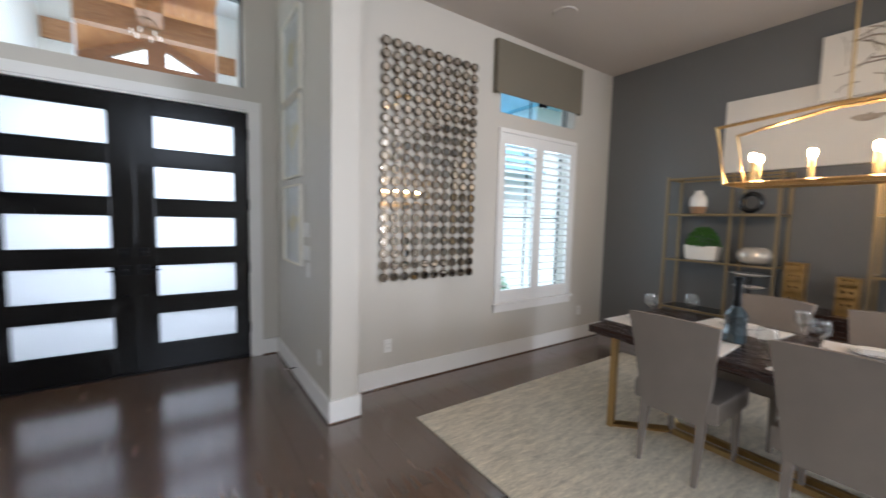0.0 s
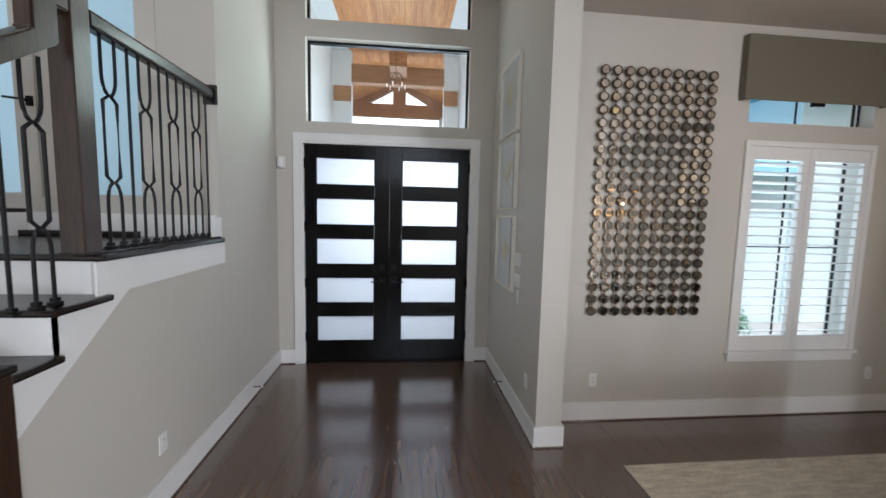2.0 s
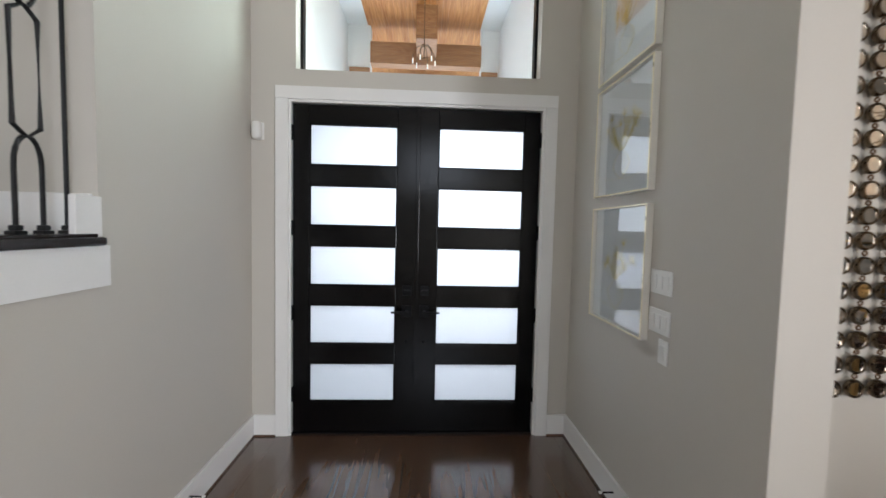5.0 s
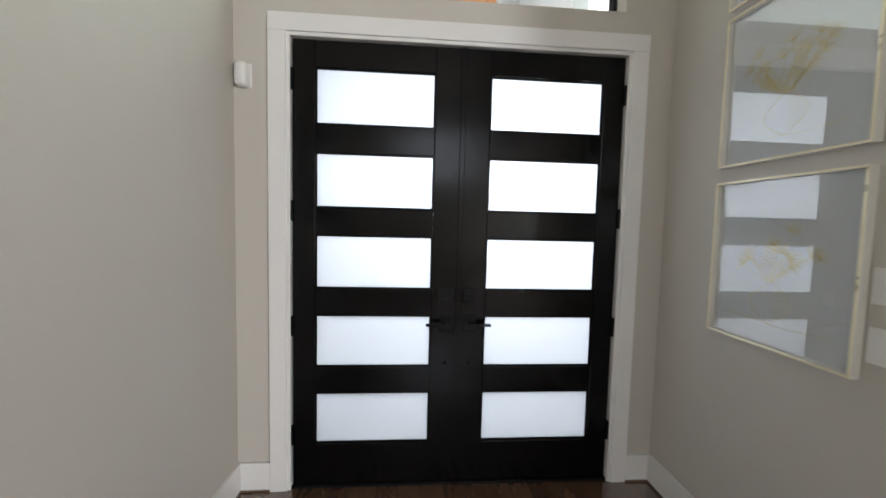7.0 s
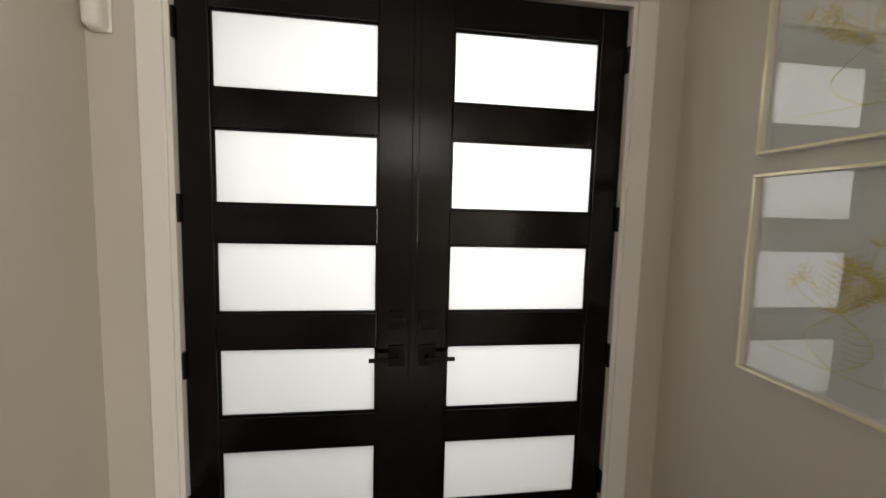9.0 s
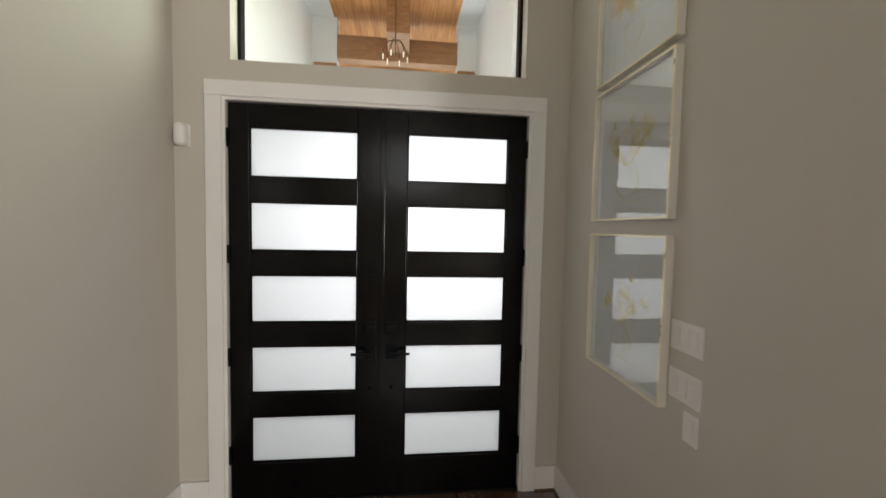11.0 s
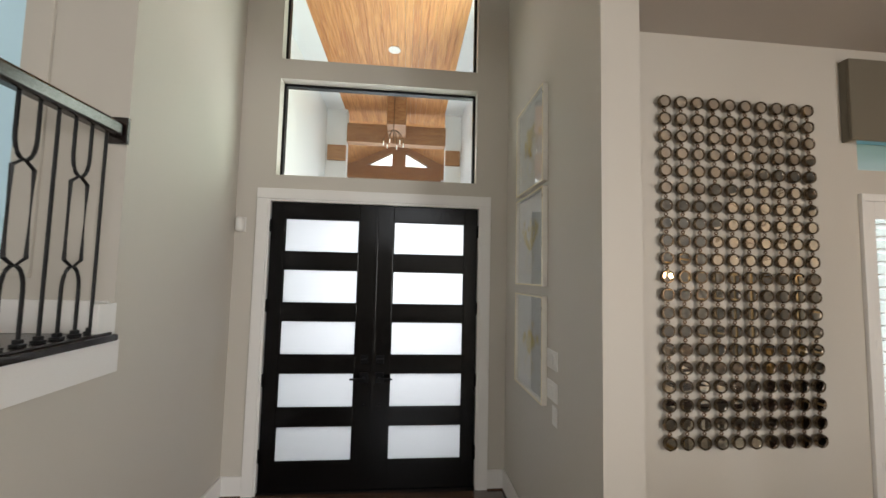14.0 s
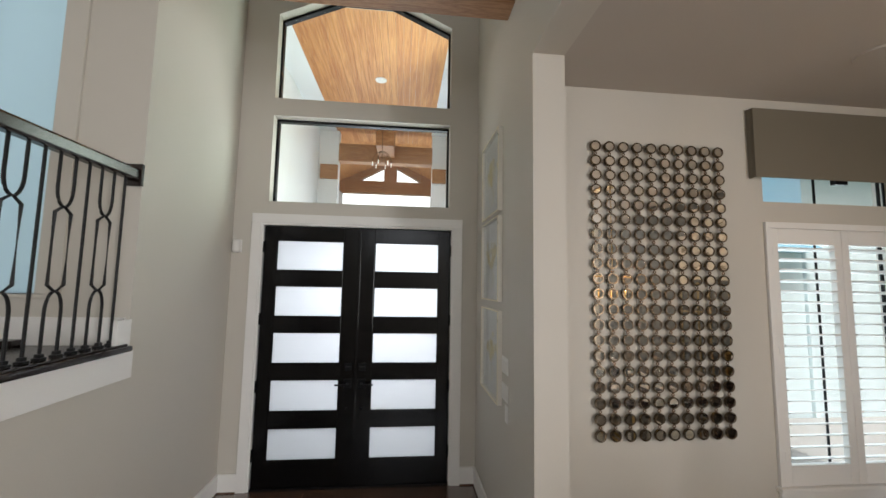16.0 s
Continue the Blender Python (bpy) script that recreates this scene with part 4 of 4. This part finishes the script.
def dining_chair():
    """Upholstered chair facing +x, its back at -x."""
    c = thing("dining_chair", (0, 0, 0), "greige linen upholstered dining chair at the table", "chair", group="chairs round the table")
    seat = bmesh.new()
    slab(seat, -0.20, 0.27, -0.235, 0.235, 0.36, 0.49, 0.03)
    part("seat", seat, LINEN, c, smooth=True)
    back = bmesh.new()
    rows = []
    for k in range(9):
        u = k / 8
        z = 0.34 + 0.58 * u
        x = -0.215 - 0.075 * u ** 1.4
        half = 0.172 + 0.073 * u
        t = 0.075 - 0.035 * u
        ring = []
        for j in range(11):
            v = -1 + j / 5
            ring.append((x - 0.025 * (1 - v * v) * u, v * half, z + (0.012 * (1 - v * v) if k == 8 else 0)))
        for j in range(10, -1, -1):
            v = -1 + j / 5
            ring.append((x + t - 0.025 * (1 - v * v) * u, v * half * 0.97, z + (0.012 * (1 - v * v) if k == 8 else 0)))
        rows.append([back.verts.new(p) for p in ring])
    for a, b in zip(rows, rows[1:]):
        for j in range(len(a)):
            back.faces.new((a[j], a[(j + 1) % len(a)], b[(j + 1) % len(a)], b[j]))
    back.faces.new(rows[0][::-1]), back.faces.new(rows[-1])
    bmesh.ops.bevel(back, geom=[e for e in back.edges if len(e.link_faces) == 2 and e.calc_face_angle(0) > 0.9], offset=0.012, segments=2, affect="EDGES")
    bk = part("backrest", back, LINEN, c, smooth=True)
    top = bmesh.new()
    tube(top, [(-0.288 - 0.025 * (1 - v * v), v * 0.243, 0.921 + 0.012 * (1 - v * v)) for v in [-1 + j / 6 for j in range(13)]], 0.004, 6)
    part("piping", top, LINEN, bk)
    for x, lean in ((-0.19, -0.05), (0.22, 0.02)):
        for y in ((-0.155, 0.155) if x < 0 else (-0.185, 0.185)):
            bm = bmesh.new()
            lo = bmesh.ops.create_cube(bm, size=1.0)["verts"]
            for v in lo:
                r = 0.022 if v.co.z > 0 else 0.012
                v.co = Vector((x + (lean if v.co.z < 0 else 0) + r * 2 * v.co.x, y + r * 2 * v.co.y, 0.37 if v.co.z > 0 else 0.0))
            part("leg", bm, LINEN, c, "tapered fabric-wrapped leg")
    return c


first = dining_chair()
first.matrix_basis = pose(3.07, 1.71, 0.012)
for x, y, a in ((3.08, 1.03, 0), (3.07, 0.36, 0), (3.86, 1.62, 180), (3.85, 0.98, 180), (3.86, 0.34, 180)):
    copy_thing(first, pose(x, y, 0.012, 0, 0, a))

TZ = 0.76
def glass_at(x, y, s=1.15):
    g = thing("wine_glass", (x, y, TZ + 0.0), "clear stemmed wine glass on the dark table", "wine glass", group="glasses on the table")
    foot = [(0.002, 0.001), (0.034 * s, 0.001), (0.034 * s, 0.004), (0.010 * s, 0.009), (0.0065 * s, 0.014)]
    part("foot", lathe(bmesh.new(), foot, 20), GLASSWARE, g, smooth=True)
    stem = [(0.0065 * s, 0.0135), (0.0055 * s, 0.030 * s), (0.0065 * s, 0.044 * s), (0.009 * s, 0.048 * s)]
    part("stem", lathe(bmesh.new(), stem, 12), GLASSWARE, g, smooth=True)
    bowl = [(0.009 * s, 0.0475 * s), (0.014 * s, 0.050 * s), (0.038 * s, 0.072 * s), (0.043 * s, 0.100 * s), (0.036 * s, 0.145 * s), (0.0345 * s, 0.145 * s), (0.041 * s, 0.100 * s), (0.036 * s, 0.074 * s), (0.004, 0.053 * s)]
    part("bowl", lathe(bmesh.new(), bowl, 20), GLASSWARE, g, smooth=True)


for x, y in ((3.537, 2.196), (3.82, 2.03), (3.86, 1.38), (3.10, 1.36), (3.62, 1.25), (3.12, 0.72), (3.62, 0.66)):
    glass_at(x, y)
for k, (x, y, a) in enumerate(((3.05, 1.74, 4), (3.70, 1.66, -5), (3.05, 1.06, -3), (3.70, 1.02, 6), (3.06, 0.40, 2), (3.70, 0.38, -4), (3.30, 2.12, 88))):
    m = thing("placemat", (x, y, TZ), "white cloth placemat on the dark table", "placemat", group="place settings", turn=a)
    part("cloth", box(-0.17, 0.17, -0.235, 0.235, 0.0, 0.004, 0.0015), CLOTH, m)
    pl = thing("dinner_plate", (x, y, TZ + 0.004), "white porcelain dinner plate with rim", "plate", group="place settings")
    part("dish", lathe(bmesh.new(), [(0.07, 0.0), (0.075, 0.003), (0.13, 0.016), (0.128, 0.019), (0.075, 0.007), (0.02, 0.006)], 28), PORCELAIN, pl, smooth=True)
    nk = thing("napkin", (x, y, TZ + 0.012), "folded pale napkin on the plate", "napkin", group="place settings", turn=a + 25)
    bm = bmesh.new()
    for j in range(4):
        slab(bm, -0.035 + 0.006 * j, 0.035 - 0.004 * j, -0.085, 0.085, 0.006 * j, 0.006 * j + 0.005, 0.002)
    part("fold", bm, CLOTH, nk)
bt = thing("glass_decanter", (3.27, 1.56, TZ), "faceted glass decanter with a black neck", "decanter")
prof = [(0.045, 0.0), (0.058, 0.01), (0.062, 0.06), (0.052, 0.11), (0.060, 0.17), (0.040, 0.205), (0.024, 0.225), (0.022, 0.232)]
part("body", lathe(bmesh.new(), prof, 9), material("smoky_blue_glass", (0.03, 0.05, 0.062), 0.05, var=0.6, scale=40, fine=90, bump=0.5, coat=0.6), bt)
part("neck", lathe(bmesh.new(), [(0.024, 0.228), (0.027, 0.24), (0.021, 0.27), (0.020, 0.38), (0.027, 0.385), (0.026, 0.405)], 16), BLACK, bt, "black bottle neck", smooth=True)

# etageres against the charcoal wall
def etagere(y0, y1, mids):
    e = thing("etagere_shelf", (XG - 0.20, (y0 + y1) / 2, 0), "open brass etagere with dark shelves at the grey wall", "shelf unit", group="brass shelves")
    half, d = abs(y1 - y0) / 2, 0.15
    for x in (-d, d):
        for y in [-half, half] + [m - (y0 + y1) / 2 for m in mids]:
            part("post", box(x - 0.011, x + 0.011, y - 0.011, y + 0.011, 0, 1.96, 0.002), OLDBRASS, e)
    for z in (0.18, 0.62, 1.12, 1.585, 1.945):
        s = part("shelf", box(-d + 0.011, d - 0.011, -half + 0.011, half - 0.011, z - 0.012, z, 0.002), SMOKE if z < 1.9 else BRASS, e, "dark glass shelf") if z < 1.9 else e
        for x in (-d, d):
            part("shelf_rail", box(x - 0.010, x + 0.010, -half + 0.011, half - 0.011, z - 0.022, z - 0.002, 0.002), OLDBRASS, e)
        for y in (-half, half):
            part("end_rail", box(-d + 0.011, d - 0.011, y - 0.010, y + 0.010, z - 0.022, z - 0.002, 0.002), OLDBRASS, e)
    return e


etagere(2.70, 1.78, [2.13])
etagere(1.217, 0.30, [0.65])
SX = XG - 0.22
vz = thing("small_vase", (SX, 2.46, 1.586), "white and tan ceramic vase on the shelf", "vase")
part("upper_body", lathe(bmesh.new(), [(0.075, 0.07), (0.08, 0.12), (0.07, 0.165), (0.042, 0.20), (0.034, 0.215), (0.036, 0.23), (0.03, 0.23)], 20), PORCELAIN, vz, smooth=True)
part("lower_body", lathe(bmesh.new(), [(0.055, 0.0), (0.06, 0.01), (0.075, 0.07)], 20), TAN, vz, "tan clay base", smooth=True)
pt = thing("potted_plant", (SX, 2.39, 1.121), "green boxwood plant in a white trough", "plant")
tr = bmesh.new()
geo = bmesh.ops.create_cube(tr, size=1.0)["verts"]
for v in geo:
    k = 1.0 if v.co.z > 0 else 0.88
    v.co = Vector((v.co.x * 0.14 * k, v.co.y * 0.30 * k, 0.0 if v.co.z < 0 else 0.145))
bmesh.ops.bevel(tr, geom=tr.edges[:], offset=0.008, segments=2, affect="EDGES")
part("trough", tr, PORCELAIN, pt, "white ceramic trough")
fo = bmesh.new()
rl = random.Random(8)
for k in range(900):
    a, b = rl.uniform(0, 2 * math.pi), rl.uniform(0, 1)
    r = math.sqrt(1 - (b * 0.98) ** 2) * rl.uniform(0.75, 1.04)
    p = Vector((0.095 * r * math.cos(a), 0.150 * r * math.sin(a), 0.135 + 0.185 * b * rl.uniform(0.85, 1.08)))
    q = Euler((rl.uniform(-1, 1), rl.uniform(-1, 1), rl.uniform(0, 6))).to_matrix()
    fo.faces.new([fo.verts.new(p + q @ Vector(c)) for c in ((-0.015, 0, 0), (0, -0.009, 0.003), (0.016, 0, 0), (0, 0.009, 0.003))])
part("foliage", fo, LEAF, pt, "dense small green leaves")
bw = thing("pearl_bowl", (SX, 1.965, 1.121), "wide pearl-grey bowl vase on the shelf", "bowl")
part("bowl_body", lathe(bmesh.new(), [(0.07, 0.0), (0.11, 0.02), (0.135, 0.075), (0.12, 0.13), (0.085, 0.155), (0.08, 0.15), (0.11, 0.12), (0.10, 0.03), (0.01, 0.02)], 28), PEARL, bw, smooth=True)
pf = thing("dark_object", (SX, 2.02, 1.586), "dark round sculpture on the shelf", "sculpture")
part("ring", tube(bmesh.new(), [(0, 0.08 * math.cos(t), 0.105 + 0.08 * math.sin(t)) for t in [2 * math.pi * j / 24 for j in range(24)]], 0.022, 8, True), SMOKE, pf, smooth=True)
bk = thing("tiered_dish", (SX, 1.985, 0.621), "two-tier white dish stand on the shelf", "dish stand")
part("stem", lathe(bmesh.new(), [(0.06, 0.0), (0.06, 0.008), (0.008, 0.014), (0.008, 0.41)], 16), SMOKE, bk, smooth=True)
for z, w in ((0.275, 0.13), (0.395, 0.17)):
    dish = lathe(bmesh.new(), [(0.012, z - 0.012), (w * 0.6, z - 0.008), (w, z + 0.014), (w * 0.97, z + 0.018), (w * 0.6, z + 0.002), (0.012, z)], 24)
    bmesh.ops.scale(dish, vec=(0.6, 1.0, 1.0), verts=dish.verts[:])
    part("dish", dish, PORCELAIN, bk, smooth=True)

# low console with two pierced gold lanterns
con = thing("console_cabinet", (XG - 0.22, 1.50, 0), "dark low console between the shelves", "console")
part("body", box(-0.19, 0.19, -0.25, 0.25, 0.06, 0.78, 0.006), TABLEWOOD, con)
part("plinth", box(-0.17, 0.17, -0.20, 0.20, 0.0, 0.06, 0.003), TABLEWOOD, con)
for y, z0, h in ((1.656, 0.78, 0.385), (1.336, 0.78, 0.30)):
    lt = thing("gold_lantern", (XG - 0.24, y, z0), "pierced gold block sculpture on the console", "sculpture", group="gold sculptures")
    w, rows = 0.065, int(h / 0.046)
    part("core", box(-w + 0.010, w - 0.010, -w + 0.010, w - 0.010, 0.0, h - 0.008), SMOKE, lt, "dark hollow inside")
    bm = bmesh.new()
    for k in range(rows):
        z, step = k * h / rows, h / rows
        slab(bm, -w, w, -w, w, z, z + step * 0.55, 0.0015)
        off = 0.022 * (k % 2) - 0.011
        for c in (-0.052, -0.010, 0.034):
            a, b = max(c + off - 0.014, -w), min(c + off + 0.014, w)
            slab(bm, -w, w, a, b, z + step * 0.55, z + step)
            slab(bm, a, b, -w + 0.0005, w - 0.0005, z + step * 0.55, z + step)
    slab(bm, -w, w, -w, w, h - 0.010, h + 0.004, 0.0015)
    part("block", bm, OLDGOLD, lt)

# canvases
cv = thing("large_canvas", (XG, 1.29, 2.0), "large pale canvas print on the charcoal wall", "wall art")
part("stretcher", box(-0.04, -0.002, -1.05, 1.05, 0.0, 0.70, 0.004), CREAM, cv)
ink = material("grey_brown_wash", (0.34, 0.29, 0.24), 0.85, var=0.4, scale=9, fine=60, bump=0.2)
rb = random.Random(12)
for k in range(10):
    bm = bmesh.new()
    y, z = rb.uniform(-0.95, 0.1), rb.uniform(0.08, 0.6)
    pts = [(y + rb.uniform(0.03, 0.13) * math.cos(t), z + rb.uniform(0.015, 0.05) * math.sin(t)) for t in [2 * math.pi * j / 14 for j in range(14)]]
    outline(bm, pts, "x", -0.0416 - 0.0004 * k, -0.0395)
    part("brush_mark", bm, ink, cv)
c2 = thing("floral_canvas", (XG - 0.045, 1.12, 2.54), "square cream canvas with brown branch painting", "wall art")
part("stretcher", box(-0.04, 0.0, -0.54, 0.54, 0.0, 0.525, 0.004), CREAM, c2)
for k in range(26):
    bm = bmesh.new()
    y, z = rb.uniform(-0.45, 0.45), rb.uniform(0.05, 0.46)
    pts = [(-0.041, y, z)]
    a = rb.uniform(0, 6.28)
    for j in range(5):
        a += rb.uniform(-0.5, 0.5)
        y, z = y + 0.05 * math.cos(a), z + 0.05 * math.sin(a)
        if not (abs(y) < 0.53 and 0.01 < z < 0.515):
            break
        pts.append((-0.041, y, z))
    if len(pts) > 2:
        part("branch_stroke", tube(bm, pts, rb.uniform(0.003, 0.009), 5), ink, c2)

# chandelier over the table
ch = thing("chandelier", (3.38, 0.94, 1.717), "brass linear chandelier with open geometric frames and lit bulbs", "chandelier")
def square_bar(pts):
    return tube(bmesh.new(), pts, 0.011, 4, True)
for x, k in ((-0.16, 1.0), (0.16, 1.0)):
    part("frame", square_bar([(x, 0.72, 0.0), (x, 0.78, 0.34), (x * 0.3, 0.30, 0.40), (x * 0.3, -0.30, 0.40), (x, -0.78, 0.34), (x, -0.72, 0.0)]), BRASS, ch)
part("base_bar", box(-0.012, 0.012, -0.72, 0.72, -0.008, 0.010, 0.002), BRASS, ch)
for y in (0.72, -0.72):
    part("end_bar", box(-0.16, 0.16, y - 0.009, y + 0.009, -0.008, 0.010, 0.002), BRASS, ch)
for y in (0.25, -0.25):
    part("rod", tube(bmesh.new(), [(0, y, 0.40), (0, y, ZD - 1.717 - 0.02)], 0.007), BRASS, ch)
part("canopy", box(-0.06, 0.06, -0.4, 0.4, ZD - 1.717 - 0.022, ZD - 1.717 - 0.001, 0.004), BRASS, ch)
for y in (0.62, 0.37, 0.12, -0.12, -0.37, -0.62):
    for x in (-0.05, 0.05) if y in (0.62, 0.12, -0.37) else (0.0,):
        cd = part("candle_sleeve", lathe(bmesh.new(), [(0.022, 0.01), (0.022, 0.013), (0.013, 0.016), (0.013, 0.13), (0.010, 0.135)], 12, (x, y, 0)), BRASS, ch)
        part("bulb", lathe(bmesh.new(), [(0.008, 0.132), (0.013, 0.142), (0.018, 0.162), (0.014, 0.178), (0.004, 0.186)], 14, (x, y, 0)), BULB, cd, "glowing warm bulb", smooth=True)

solid("ceiling_vent", lathe(bmesh.new(), [(0.10, -0.012), (0.105, -0.001), (0.105, 0.0)], 32, (3.37, 3.03, ZD)), CEIL, "round flush ceiling speaker grille", "ceiling speaker", kind="")

# ---------------------------------------------------------------- floor boards
bw_, rf = 0.19, random.Random(21)
near, far = [], []
cols = int((XG + 1.2) / bw_) + 1
plank_meshes = []
for L in (1.2, 1.6, 2.0, 2.4):
    bm = bmesh.new()
    slab(bm, 0.0003, bw_ - 0.0003, 0.0003, L - 0.0003, -0.014, 0.0)
    top = [e for e in bm.edges if all(v.co.z > -0.001 for v in e.verts)]
    bmesh.ops.bevel(bm, geom=top, offset=0.0009, segments=1, affect="EDGES")
    plank_meshes.append((L, mesh("floor_board", bm, FLOORWOOD)))
base_floor = thing("floor", (0, 0, 0), "dark brown wide-plank hardwood floor", "floor", kind="structure")
rest = bmesh.new()
for c in range(-17, cols):
    x = XL + 0.0 + c * bw_ - 0.0
    y = -7.0 + rf.uniform(0, 1.5)
    while y < YD - 0.02:
        L, me = plank_meshes[rf.randrange(4)]
        if y + L > YD + 0.01:
            slab(rest, x + 0.0006, x + bw_ - 0.0006, y + 0.0006, YD + 0.012, -0.014, 0.0)
            break
        if -0.2 < y + L and x > XL - 0.2:
            ob = new("floor_board", me)
            ob.parent = base_floor
            ob.matrix_basis = pose(x, y, 0)
        else:
            slab(rest, x + 0.0006, x + bw_ - 0.0006, y + 0.0006, y + L - 0.0006, -0.014, 0.0)
        y += L
tagged(part("distant_floor_boards", rest, FLOORWOOD, base_floor), kind="stuff")
